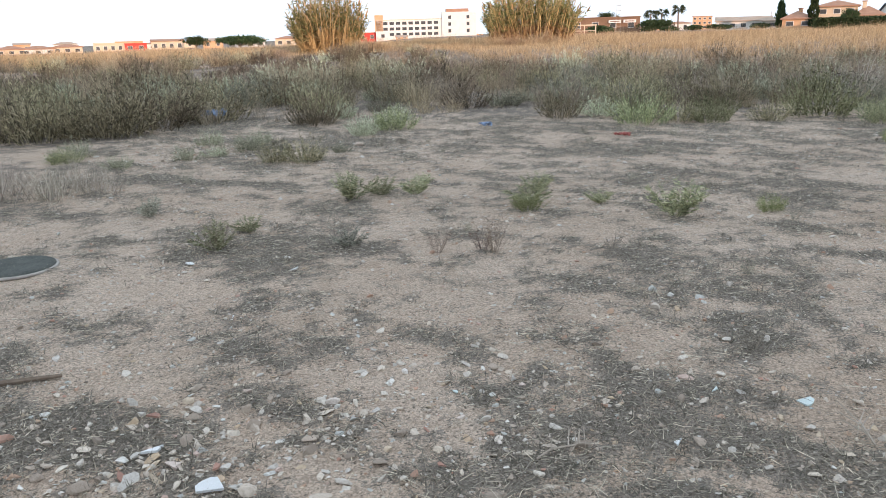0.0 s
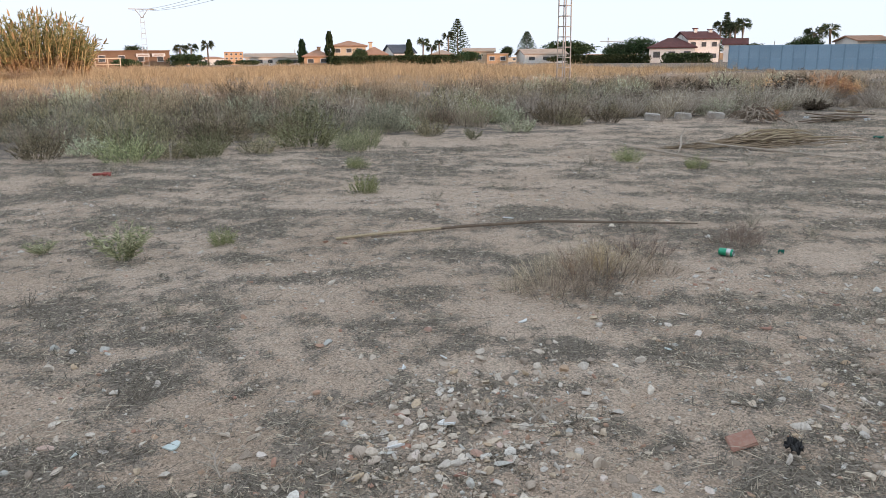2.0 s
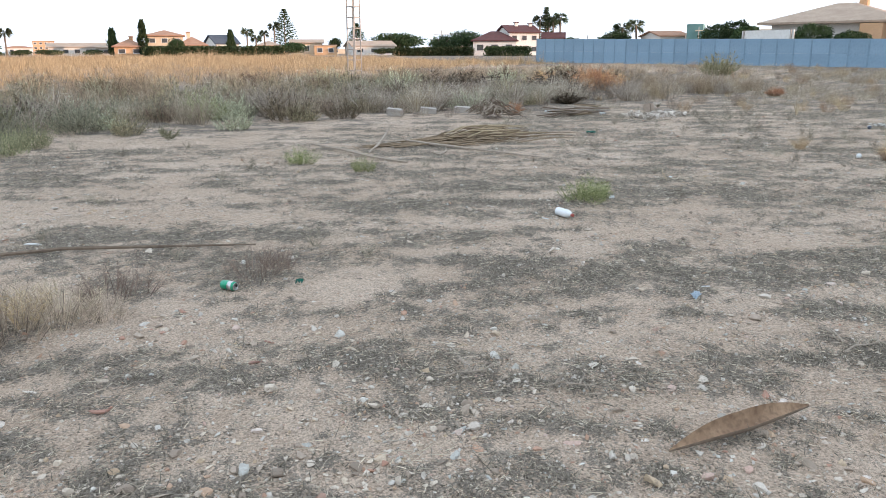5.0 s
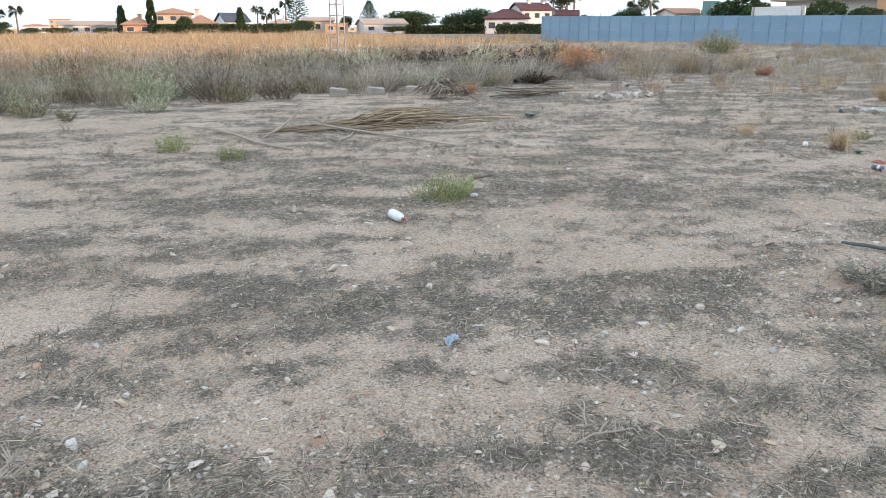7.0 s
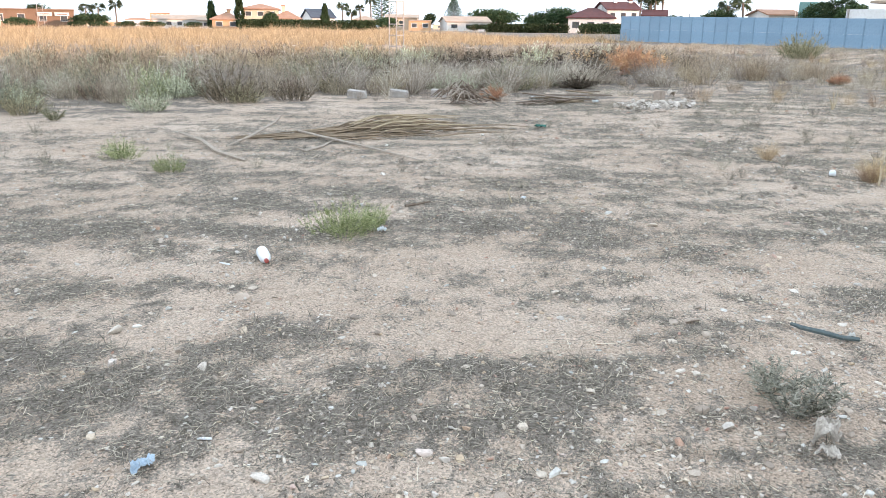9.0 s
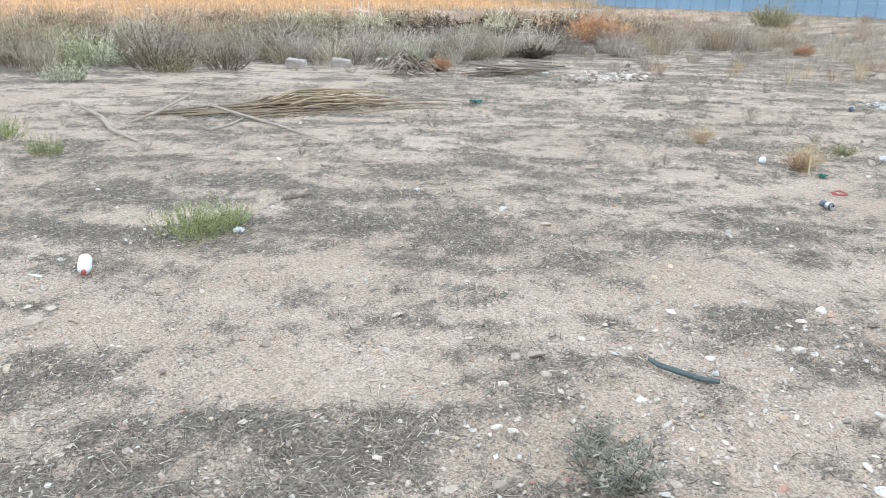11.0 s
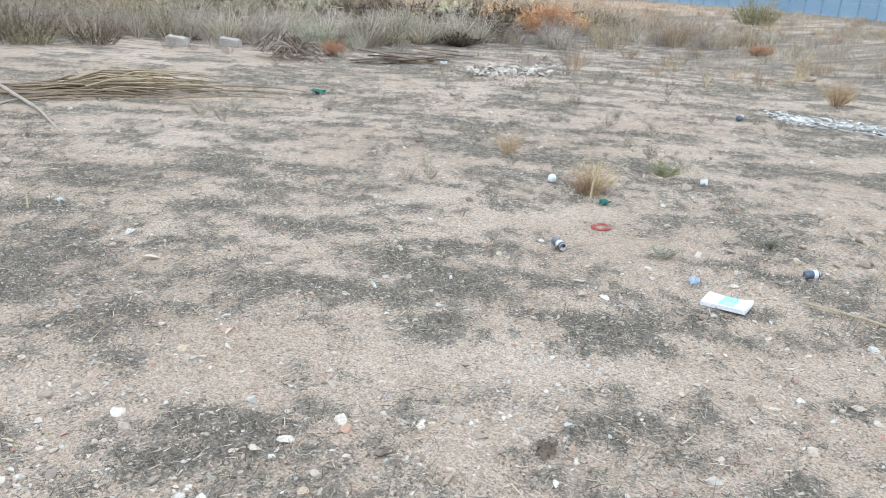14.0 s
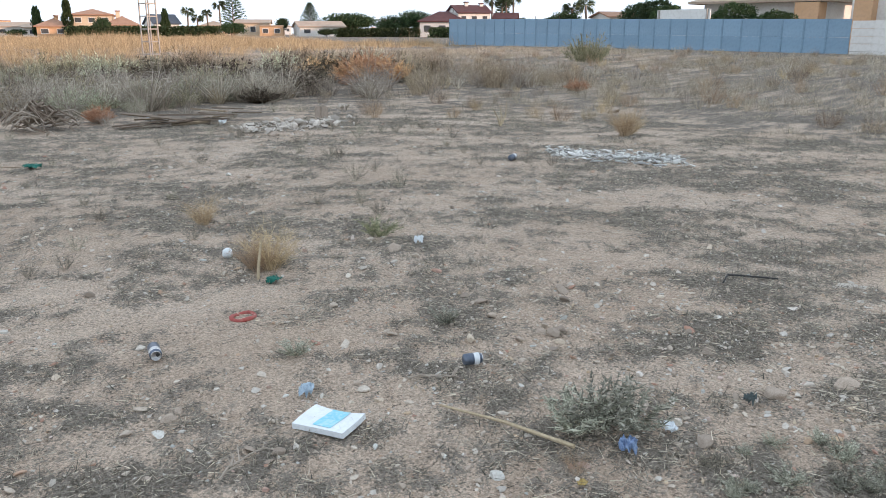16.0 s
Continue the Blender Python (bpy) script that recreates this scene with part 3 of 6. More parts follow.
scatter_plants("weed_plant", green_m, GREEN, [(-0.75, 7.5, 1.5), (-0.45, 7.7, 1.1), (-0.1, 7.75, 1.1), (1.0, 7.0, 1.15), (1.15, 7.55, 1.0), (2.2, 6.3, 1.55), (-1.62, 5.5, 1.15), (-1.5, 6.1, 0.8), (1.67, 6.95, 0.75),
     (8.1, 13.6, 1.5), (10.5, 12.8, 1.1), (17.55, 2.4, 0.9)],
    "small green weed growing from bare sandy ground", "weed", "green weeds")
scatter_plants("weed_plant", low_m, FRESH, [(10.68, 3.56, 0.75), (10.95, 3.62, 0.5), (5.48, 8.15, 0.62), (10.35, 8.35, 0.7), (10.55, 7.15, 0.55), (6.4, 10.1, 0.55), (3.1, 6.45, 0.4), (0.95, 6.75, 0.5)], "compact green weed dome on bare sandy ground", "weed", "green weeds")
scatter_plants("weed_plant", green_m, BLUEGREEN, [(16.2, -0.52, 1.05), (16.28, -0.62, 0.95), (16.1, -0.47, 0.85), (15.75, 0.95, 0.5), (16.6, 0.75, 0.55), (16.30, -1.25, 0.40), (16.60, -1.34, 0.35), (16.09, -1.14, 0.30), (16.45, -1.46, 0.45), (16.66, -1.22, 0.30), (10.75, -0.1, 1.0), (10.9, 0.1, 0.8), (-2.6, 6.9, 0.8), (-0.6, 5.5, 0.8)],
    "grey-green sprawling weed on stony ground", "weed", "grey-green weeds")
dead_m = [blade_mesh("dry_bush", bush(70, 0.36, 0.42, 0.08, 0.0035, 11, rng, 0.006, 0.25, 0.8)) for _ in range(3)]
scatter_plants("dry_bush", dead_m, DEADTWIG, [(4.45, 3.45, 0.75), (4.7, 3.35, 0.7), (4.95, 3.5, 0.95), (5.25, 3.5, 0.85), (5.5, 3.45, 0.6), (4.7, 3.75, 0.8), (5.0, 3.8, 0.8), (5.35, 3.8, 0.85), (4.35, 3.7, 0.5)], "low sparse dry bush of grey and straw stems", "dry bush", "dry bushes")
scatter_plants("dry_bush", dead_m, REDTWIG, [(5.75, 3.85, 0.8), (6.64, 3.58, 0.7), (6.9, 3.7, 0.55)], "small reddish-brown dry twiggy bush", "dry bush", "dry bushes")
ball_m = [blade_mesh("dry_bush", weed(70, 0.36, 0.9, 0.08, 0.0035, 13, rng, 0.8, 0.004, 0.05)) for _ in range(2)]
scatter_plants("dry_bush", ball_m, ORANGETWIG, [(16.48, 2.26, 1.0), (16.4, 2.3, 0.8), (16.77, 3.69, 0.8), (24.03, 4.26, 1.4), (24.2, 4.3, 1.2)], "tan dry bushy weed beside a pale stalk", "dry weed", "dry bushes")
scatter_plants("dry_bush", dead_m, PALETWIG, [(-4.1, 8.1, 1.1), (-3.6, 8.3, 0.9), (-4.6, 8.0, 1.2), (-4.0, 8.7, 1.0), (-4.9, 8.6, 1.1)], "wide heap of pale dry thorn scrub", "dry bush", "dry bushes")
up_m = [blade_mesh("dry_sprig", weed(26, 0.34, 0.7, 0.07, 0.0035, 9, rng, 0.9, 0.0035, 0.05)) for _ in range(2)]
scatter_plants("dry_sprig", up_m, ORANGETWIG, [(4.85, 3.62, 0.9), (5.1, 3.6, 1.0), (5.2, 3.75, 0.9)], "upright straw-coloured dry stems in a bush", "dry weed", "dry sprigs")
scatter_plants("dry_sprig", up_m, REDTWIG, [(0.5, 5.25, 1.0), (0.42, 5.32, 0.8), (0.08, 5.3, 0.75), (-1.63, 5.52, 0.9)], "upright reddish-brown dry twigs", "dry weed", "dry sprigs")
sprigs = [(rng.uniform(14.5, 23), rng.uniform(2.8, 9), rng.uniform(0.5, 1.1)) for _ in range(55)]
for _ in range(150):
    x, y = rng.uniform(-3, 24), rng.uniform(3, 13)
    if litter_at(x, y) > 0.5 and y > 2.5 + 0.1 * abs(x - 8):
        sprigs.append((x, y, rng.uniform(0.5, 1.0)))
scatter_plants("dry_sprig", sprig_m, DRYTUFT, sprigs, "thin dry grass sprig standing in plant litter", "dry grass", "dry sprigs")

# scrub belt
spots = {"saltbush": [], "scrub_bush": [], "dry_scrub": []}
for _ in range(400):
    x = rng.uniform(-14, 34)
    e = float(edge_y(x))
    y = e + rng.gamma(1.6, 3.4) + rng.uniform(-0.3, 0.6)
    if y > e + 17:
        continue
    k = ("saltbush", "scrub_bush", "dry_scrub")[int(rng.choice(3, p=[0.4, 0.33, 0.27]))]
    if x < -2 and rng.uniform() < 0.6:
        k = "scrub_bush"
    if x > 27:
        k = "dry_scrub"
    spots[k].append((x, y, rng.uniform(0.55, 1.15) * (0.62 if y < e + 1.0 else 1.0)))
for _ in range(210):
    x = rng.uniform(-12, 34)
    spots[("scrub_bush", "saltbush", "dry_scrub")[int(rng.integers(3))]].append((x, float(edge_y(x)) + rng.uniform(3, 16), rng.uniform(0.9, 1.5)))
for _ in range(130):
    a, d = radians(rng.uniform(-36, 1)), rng.uniform(19, 62)
    spots[("scrub_bush", "saltbush", "scrub_bush", "dry_scrub")[int(rng.integers(4))]].append((d * math.sin(a), d * math.cos(a), rng.uniform(0.8, 1.5)))
for x, y, s in ((-5.6, 13.6, 1.5), (-6.6, 13.2, 1.5), (-7.6, 13.0, 1.5), (-5.0, 14.6, 1.5), (-8.4, 14.0, 1.6), (-4.2, 15.6, 1.4), (-1.6, 10.2, 0.5), (-2.0, 10.25, 0.42)):
    spots["scrub_bush"].append((x, y, s))
for x, y, s in ((-2.6, 11.9, 0.5), (-3.4, 12.2, 0.45), (-0.6, 14.3, 0.7), (-4.0, 9.9, 0.4), (-5.1, 11.1, 0.55), (-3.0, 10.9, 0.35), (-2.2, 11.4, 0.4), (-1.2, 11.0, 0.3), (-1.0, 13.0, 0.5), (8.3, 14.6, 1.0), (13.4, 15.6, 1.1)):
    spots["saltbush"].append((x, y, s))
spots["saltbush"] += [(7.15, 18.26, 1.00), (9.81, 15.29, 1.15), (12.26, 13.47, 0.80), (10.22, 16.24, 1.20), (13.97, 16.01, 0.80), (9.59, 17.40, 1.00), (10.52, 26.84, 1.20), (-1.09, 13.57, 0.55), (-3.33, 10.65, 0.38), (-2.64, 11.49, 0.50), (3.39, 14.80, 0.90)]
spots["scrub_bush"] += [(6.01, 13.10, 0.60), (14.22, 14.43, 1.10), (4.56, 13.71, 0.70), (10.28, 14.14, 0.70), (-5.57, 13.62, 1.40), (-2.05, 14.79, 0.90), (2.57, 14.49, 0.80), (15.44, 13.92, 0.80), (14.41, 14.09, 0.70), (7.51, 15.74, 0.80)]
for kind in spots:  # open ground in front of the rusty tumbleweeds
    spots[kind] = [(x, y, k) for x, y, k in spots[kind] if abs((x - 29) * 0.68 - (y - 16.3) * 0.73) > 1.6 or not 23 < x < 30]
scatter_plants("saltbush", salt_m, GREENBUSH, [(5.03, 13.30, 0.75), (7.21, 13.78, 1.30), (12.95, 15.91, 1.00), (3.77, 13.22, 1.00), (13.35, 16.61, 1.10), (-0.50, 13.68, 0.80), (-4.99, 10.57, 0.50), (8.47, 16.38, 1.40), (3.96, 14.07, 1.00), (5.41, 14.16, 0.90)], "leafy olive-green bush at the edge of the bare lot", "shrub", "green bushes")
scatter_plants("weed_plant", low_m, GREEN, [(7.54, 12.35, 1.20), (8.26, 13.31, 1.10)], "low yellow-green leafy clump at the edge of the scrub", "weed", "green weeds")
scatter_plants("saltbush", salt_m, SALT, spots["saltbush"], "bushy grey-green saltbush in the scrub belt", "shrub", "scrub belt")
scatter_plants("scrub_bush", dark_m, DARKSCRUB, spots["scrub_bush"], "dense dark olive scrub bush", "shrub", "scrub belt")
scatter_plants("dry_scrub", tall_m, TWIG, spots["dry_scrub"], "tall dry brown scrub with bare stems", "shrub", "scrub belt")
rust_m = [blade_mesh("dry_bush", weed(170, 0.42, 1.4, 0.09, 0.012, 26, rng, 0.6, 0.007, 0.1)) for _ in range(2)]
scatter_plants("dry_bush", rust_m, RUST, [(29.1, 16.2, 2.2), (29.6, 15.9, 1.9), (28.6, 16.4, 1.9), (29.3, 16.8, 2.3), (28.8, 18.3, 2.2), (29.3, 18.5, 1.8), (28.2, 16.1, 1.2), (32.0, 13.2, 1.0), (34, 14.5, 1.2), (19.3, 11.9, 0.8), (31.2, 10.2, 0.9)], "big rusty orange dried tumbleweed", "dry bush", "rusty tumbleweeds")
brush_m = [blade_mesh("scrub_bush", weed(110, 0.7, 1.5, 0.12, 0.02, 26, rng, 0.6, 0.012)) for _ in range(3)]
scatter_plants("scrub_bush", brush_m, BRUSH, [(9.59, 17.79, 1.1), (20.99, 22.32, 1.1), (22.59, 21.80, 1.1), (22.96, 20.31, 1.1), (21.49, 28.13, 1.1), (25.0, 14.9, 1.35), (25.6, 15.6, 1.5), (24.6, 15.8, 1.3), (26.5, 15.6, 1.35), (25.5, 18.2, 1.5), (24.6, 18.7, 1.5), (23.6, 19.0, 1.4), (28.6, 17.2, 1.5), (30.4, 16.4, 1.3), (29.3, 17.0, 1.4), (23.4, 13.2, 0.8), (19.6, 17.2, 1.1), (18.6, 17.8, 1.1), (21.0, 18.6, 1.2)], "dark dead brush on a heap of cuttings", "shrub", "brush heap")
bare_m = [blade_mesh("bare_shrub", weed(30, 0.85, 1.0, 0.3, 0.013, 6, rng, 0.8, 0.018, 0.08)) for _ in range(3)]
scatter_plants("bare_shrub", bare_m, PALETWIG, [(x, float(edge_y(x)) + rng.gamma(1.5, 1.8) + 0.4, rng.uniform(0.6, 1.15)) for x in np.concatenate([rng.uniform(9, 33, 60), rng.uniform(15, 25, 70)])], "pale leafless shrub with bleached stems", "shrub", "bare shrubs")
scatter_plants("dry_scrub", tall_m, TWIG, [(rng.uniform(25, 56), rng.uniform(0, 32), rng.uniform(0.35, 0.8)) for _ in range(80)], "low dry brown scrub on the sparse ground by the fence", "shrub", "fence scrub")
scatter_plants("saltbush", salt_m, GREEN, [(43.3, 18.2, 1.9), (43.9, 18.6, 1.6)], "tall yellow-green shrub in front of the blue fence", "shrub", "fence shrubs")


def grass_field(name, n, region, height, width, material, label, lean=0.35, per=28, radius=0.22):
    """Grass in tufts: each tuft has its own height, lean and spread."""
    cx, cy = region(n // per)
    m = len(cx)
    k = np.repeat(np.arange(m), per)
    r = radius * rng.uniform(0.5, 1.6, m)
    x, y = cx[k] + rng.normal(0, 1, len(k)) * r[k], cy[k] + rng.normal(0, 1, len(k)) * r[k]
    z = far_rise(x, y)
    tl = rng.normal(0, lean * 0.5, (m, 2))[k]
    out = np.stack([x - cx[k], y - cy[k]], 1) / (r[k] * 3)[:, None] * lean
    way = unit(np.concatenate([tl + out + rng.normal(0, lean * 0.5, (len(k), 2)), np.ones((len(k), 1))], 1))
    patch = 0.5 + 0.9 * np.abs(np.sin(x * 0.21 + 1.3 * np.sin(y * 0.17))) * np.abs(np.cos(y * 0.13 + x * 0.05))
    tuft = np.exp(rng.normal(0, 0.28, m))[k]
    dist = np.hypot(x - 8, y)
    me = blade_mesh(name, [slivers(np.stack([x, y, z - 0.02], 1), way, height * patch * tuft * rng.uniform(0.4, 1.1, len(k)), width * 1.5 * (0.6 + dist / 45), rng.uniform(0.02, 0.3, len(k)), rng)])
    return tagged(part(name, me, material), label, "grass", kind="stuff")


tuft_m = [blade_mesh("dry_tuft", bush(60, 0.55, 0.22, 0.12, 0.006, 5, rng, 0.006, 0.4, 0.7)) for _ in range(4)]
scatter_plants("dry_tuft", tuft_m, SPARSE, [(x, float(edge_y(x)) + rng.gamma(1.4, 3.0), rng.uniform(0.7, 1.5)) for x in rng.uniform(-8, 30, 130)], "pale straw tuft standing among the scrub", "dry grass", "dry tufts")
scatter_plants("dry_tuft", tuft_m, PALETWIG, [(16.5, 13.1, 0.6), (17.3, 13.1, 0.5), (18.2, 12.9, 0.6), (18.9, 12.6, 0.5), (16.9, 12.9, 0.4), (19.2, 11.3, 0.6), (17.3, 12.2, 0.5), (20.3, 12.6, 0.7), (21.2, 12.4, 0.8)], "bleached tuft in front of the blocks", "dry grass", "dry tufts")
wide = [(rng.uniform(19, 48), rng.uniform(-4, 22), rng.uniform(0.4, 1.0)) for _ in range(260)]
wide = [(x, y, k) for x, y, k in wide if x > 23 + 0.3 * max(0, 10 - y) - 0.2 * max(0, y - 9)]
for tone, mat in ((0, PALETWIG), (1, ORANGETWIG), (2, SPARSE)):
    scatter_plants("dry_tuft", tuft_m, mat, wide[tone::3], ("tall bleached tuft of dry grass", "rusty tan tuft of dry weed", "straw-coloured tuft of dry grass")[tone] + " on sparse ground", "dry grass", "dry tufts")


def belt(n):
    x = rng.uniform(-30, 48, n)
    e = edge_y(np.clip(x, -12, 34)) + 3.5 * smooth(26, 40, x) * 0
    y = e + rng.gamma(1.7, 6.0, n)
    ok = (x < 13) | (rng.uniform(0, 1, n) < np.where(x < 17, 0.6, 0.22))
    return x[ok], y[ok]


def field(n):
    r, a = np.sqrt(rng.uniform(28 ** 2, 125 ** 2, n)), np.radians(rng.uniform(-38, 62, n))
    x, y = 6 + r * np.sin(a), r * np.cos(a)
    ok = (y > 30 + 0.25 * np.maximum(0, x - 18)) & ((np.degrees(a) > -4) | (r > 62)) & (x < 63 + (y - 47) * 0.2)
    return x[ok], y[ok]


def sparse(n):
    x, y = rng.uniform(22, 57, n), rng.uniform(-14, 34, n)
    ok = (np.hypot(x - 14, y + 2) > 13 + 4 * np.sin(x + y * 1.7)) & (x > 20 + 0.45 * np.maximum(0, 13 - y) + rng.exponential(3.0, n) - 3)
    ok &= (rng.uniform(0, 1, n) < 0.35) | (np.hypot((x - 26) / 6, (y - 13.5) / 4.5) > 1)
    return x[ok], y[ok]


grass_field("scrub_grass", 52000, belt, 0.42, 0.008, GREYGRASS, "grey-green and straw mixed scrub grass")
grass_field("field_grass", 420000, field, 0.72, 0.0062, FIELD, "tall dry straw-coloured field grass")
grass_field("sparse_grass", 150000, sparse, 0.32, 0.005, SPARSE, "short sparse straw-grey dry grass in tufts", 0.6, 34, 0.11)

# litter and stones of the bare lot
def litter(n, flat):
    x = rng.uniform(-5, 26, n)
    y = 0.7 - 0.22 * x + 14.5 * rng.uniform(0, 1, n) ** 1.55
    on = on_grid(mask, x, y) + 0.16 * fbm(x, y, 9.0, 4.0, 3)
    keep = (on > 0.4 + 0.3 * rng.uniform(0, 1, n)) | (rng.uniform(0, 1, n) < (0.07 if flat else 0.012))
    return x[keep], y[keep]


lx, ly = litter(760000, True)
lz = gz_many(lx, ly)
k = len(lx)
a = rng.uniform(0, 2 * np.pi, k)
way = unit(np.stack([np.cos(a), np.sin(a), rng.uniform(-0.02, 0.25, k)], 1))
me = blade_mesh("plant_litter", [slivers(np.stack([lx, ly, lz + 0.006], 1), way, rng.uniform(0.015, 0.075, k), rng.uniform(0.0015, 0.005, k), 0.05, rng)])
tagged(part("plant_litter", me, STRAW), "grey broken straw and twig litter lying on sand", "litter", kind="stuff")
lx, ly = litter(520000, False)
lz = gz_many(lx, ly)
k = len(lx)
way = unit(np.stack([rng.normal(0, 0.6, k), rng.normal(0, 0.6, k), np.ones(k)], 1))
me = blade_mesh("dead_turf", [slivers(np.stack([lx, ly, lz], 1), way, rng.uniform(0.02, 0.085, k), rng.uniform(0.002, 0.006, k), 0.2, rng)])
tagged(part("dead_turf", me, DRYTUFT), "short dead grass stubble in grey patches", "grass", kind="stuff")

# thicker broken twigs in mats
mats = [(8.5, -0.1), (7.9, -0.35), (8.9, 0.1), (3.2, 1.9), (5.6, 0.9), (4.2, 1.9), (7.0, 0.6), (9.6, -0.4), (12.9, -0.4), (13.6, -0.45), (15.9, -0.75), (10.4, 0.9), (1.6, 2.2), (0.6, 2.2), (6.2, 1.9), (17.3, -0.6)]
while len(mats) < 80:
    x = rng.uniform(-3, 21)
    y = 1.2 - 0.22 * x + 7 * rng.uniform() ** 1.4
    if on_grid(mask, np.array([x]), np.array([y]))[0] > 0.45:
        mats.append((x, y))
mx, my = np.array(mats).T
per = 130
sp = np.repeat(rng.uniform(0.1, 0.26, len(mx)), per)
tx, ty = np.repeat(mx, per) + rng.normal(0, 1, len(sp)) * sp * 1.4, np.repeat(my, per) + rng.normal(0, 1, len(sp)) * sp * 0.8
k = len(tx)
a = rng.uniform(0, 2 * np.pi, k)
way = unit(np.stack([np.cos(a), np.sin(a), rng.uniform(-0.02, 0.22, k)], 1))
me = blade_mesh("twig_litter", [blades(np.stack([tx, ty, gz_many(tx, ty) + rng.uniform(0.004, 0.03, k)], 1), way, rng.uniform(0.04, 0.12, k), rng.uniform(0.002, 0.004, k), 0.04, rng)])
tagged(part("twig_litter", me, STRAW), "mats of grey broken twigs lying on sand", "litter", kind="stuff")

def ico(cuts):
    bm = bmesh.new()
    bmesh.ops.create_icosphere(bm, subdivisions=cuts, radius=1)
    out = np.array([v.co[:] for v in bm.verts]), np.array([[v.index for v in f.verts] for f in bm.faces])
    bm.free()
    return out


OCTA = np.array([(1, 0, 0), (-1, 0, 0), (0, 1, 0), (0, -1, 0), (0, 0, 1), (0, 0, -1)], dtype=float), np.array([(0, 2, 4), (2, 1, 4), (1, 3, 4), (3, 0, 4), (2, 0, 5), (1, 2, 5), (3, 1, 5), (0, 3, 5)])
COARSE, FINE = ico(1), ico(2)


def pebbles(x, y, size, flat=0.6, lift=0.2, shape=COARSE, cuts=5):
    """Broken stones: a rough ball cut by random planes, stretched and turned."""
    n = len(x)
    sv, sf = shape
    v = sv[None] + rng.normal(0, 0.3 if shape is OCTA else 0.07, (n, len(sv), 3))
    if shape is not OCTA:
        for _ in range(cuts):
            p = unit(rng.normal(size=(n, 1, 3)))
            v = v - np.maximum(0, (v * p).sum(-1, keepdims=True) - rng.uniform(0.15, 0.65, (n, 1, 1))) * p
    v = v * np.stack([rng.uniform(0.8, 1.6, n), rng.uniform(0.6, 1.15, n), rng.uniform(0.3, 0.95, n) * flat / 0.6], 1)[:, None]
    a, tip = rng.uniform(0, 2 * np.pi, n), rng.normal(0, 0.25, n)
    c, s = np.cos(tip)[:, None], np.sin(tip)[:, None]
    v = np.stack([v[..., 0] * c - v[..., 2] * s, v[..., 1], v[..., 0] * s + v[..., 2] * c], -1)
    c, s = np.cos(a)[:, None], np.sin(a)[:, None]
    v = np.stack([v[..., 0] * c - v[..., 1] * s, v[..., 0] * s + v[..., 1] * c, v[..., 2]], -1) * size[:, None, None]
    v += np.stack([x, y, gz_many(x, y) + size * lift], 1)[:, None]
    return v.reshape(-1, 3), (sf[None] + (np.arange(n) * len(sv))[:, None, None]).reshape(-1, 3)


def stone_field():
    x = rng.uniform(-4, 24, 165000)
    y = 0.7 - 0.22 * x + 12.5 * rng.uniform(0, 1, 165000) ** 1.7
    keep = fbm(x, y, 0.9, 6.0, 4) > rng.uniform(-1.3, 1.0, len(x))
    x, y = x[keep], y[keep]
    size = 0.0062 * np.exp(rng.normal(0, 0.6, len(x)))
    for cx, cy, r, n in ((-0.9, 2.35, 0.8, 260), (2.6, 2.0, 0.6, 240), (4.6, 0.8, 0.9, 260), (3.0, 2.3, 0.8, 160), (0.7, 2.9, 1.2, 150), (13.4, -0.3, 1.2, 150), (16.9, 0.3, 1.3, 260), (17.2, -1.1, 0.9, 180), (11.6, 0.0, 0.9, 200), (-3.2, 11.5, 1.6, 260), (9.2, 1.0, 1.4, 160), (5.6, 2.9, 0.5, 60), (5.9, 1.2, 0.9, 200)):
        n *= 3
        x, y = np.append(x, rng.normal(cx, r * 0.7, n)), np.append(y, rng.normal(cy, r * 0.5, n))
        size = np.append(size, (0.0135 if x[-1] < 6 else 0.0098) * np.exp(rng.normal(0, 0.5, n)))
    return x, y, np.minimum(size, 0.034)


px, py, ps = stone_field()
sets, off = [], 0
for lo, hi, shape in ((0, 0.0105, OCTA), (0.0105, 0.022, COARSE), (0.022, 1, FINE)):
    pick = (ps >= lo) & (ps < hi)
    v, f = pebbles(px[pick], py[pick], ps[pick], 0.6, 0.15, shape)
    sets.append((v, f + off))
    off += len(v)
tagged(part("gravel", np_mesh("gravel", np.concatenate([a for a, _ in sets]), None, np.concatenate([b for _, b in sets])), MIXSTONE), "loose mixed gravel and angular stones on sand", "gravel", kind="stuff")


def rock_mesh(seed, flat=0.6):
    g = np.random.default_rng(seed)
    bm = bmesh.new()
    for p in unit(g.normal(size=(17, 3))):
        p = p * g.uniform(0.8, 1.05)
        bm.verts.new((p[0], p[1] * 0.8, max(-0.25, p[2] * flat)))
    r = bmesh.ops.convex_hull(bm, input=bm.verts[:])
    bmesh.ops.delete(bm, geom=[e for e in r["geom_interior"] if isinstance(e, bmesh.types.BMVert)], context="VERTS")
    bmesh.ops.bevel(bm, geom=bm.edges[:], offset=0.07, segments=1, affect="EDGES")
    me = bpy.data.meshes.new("rock")
    bm.to_mesh(me)
    bm.free()
    return me


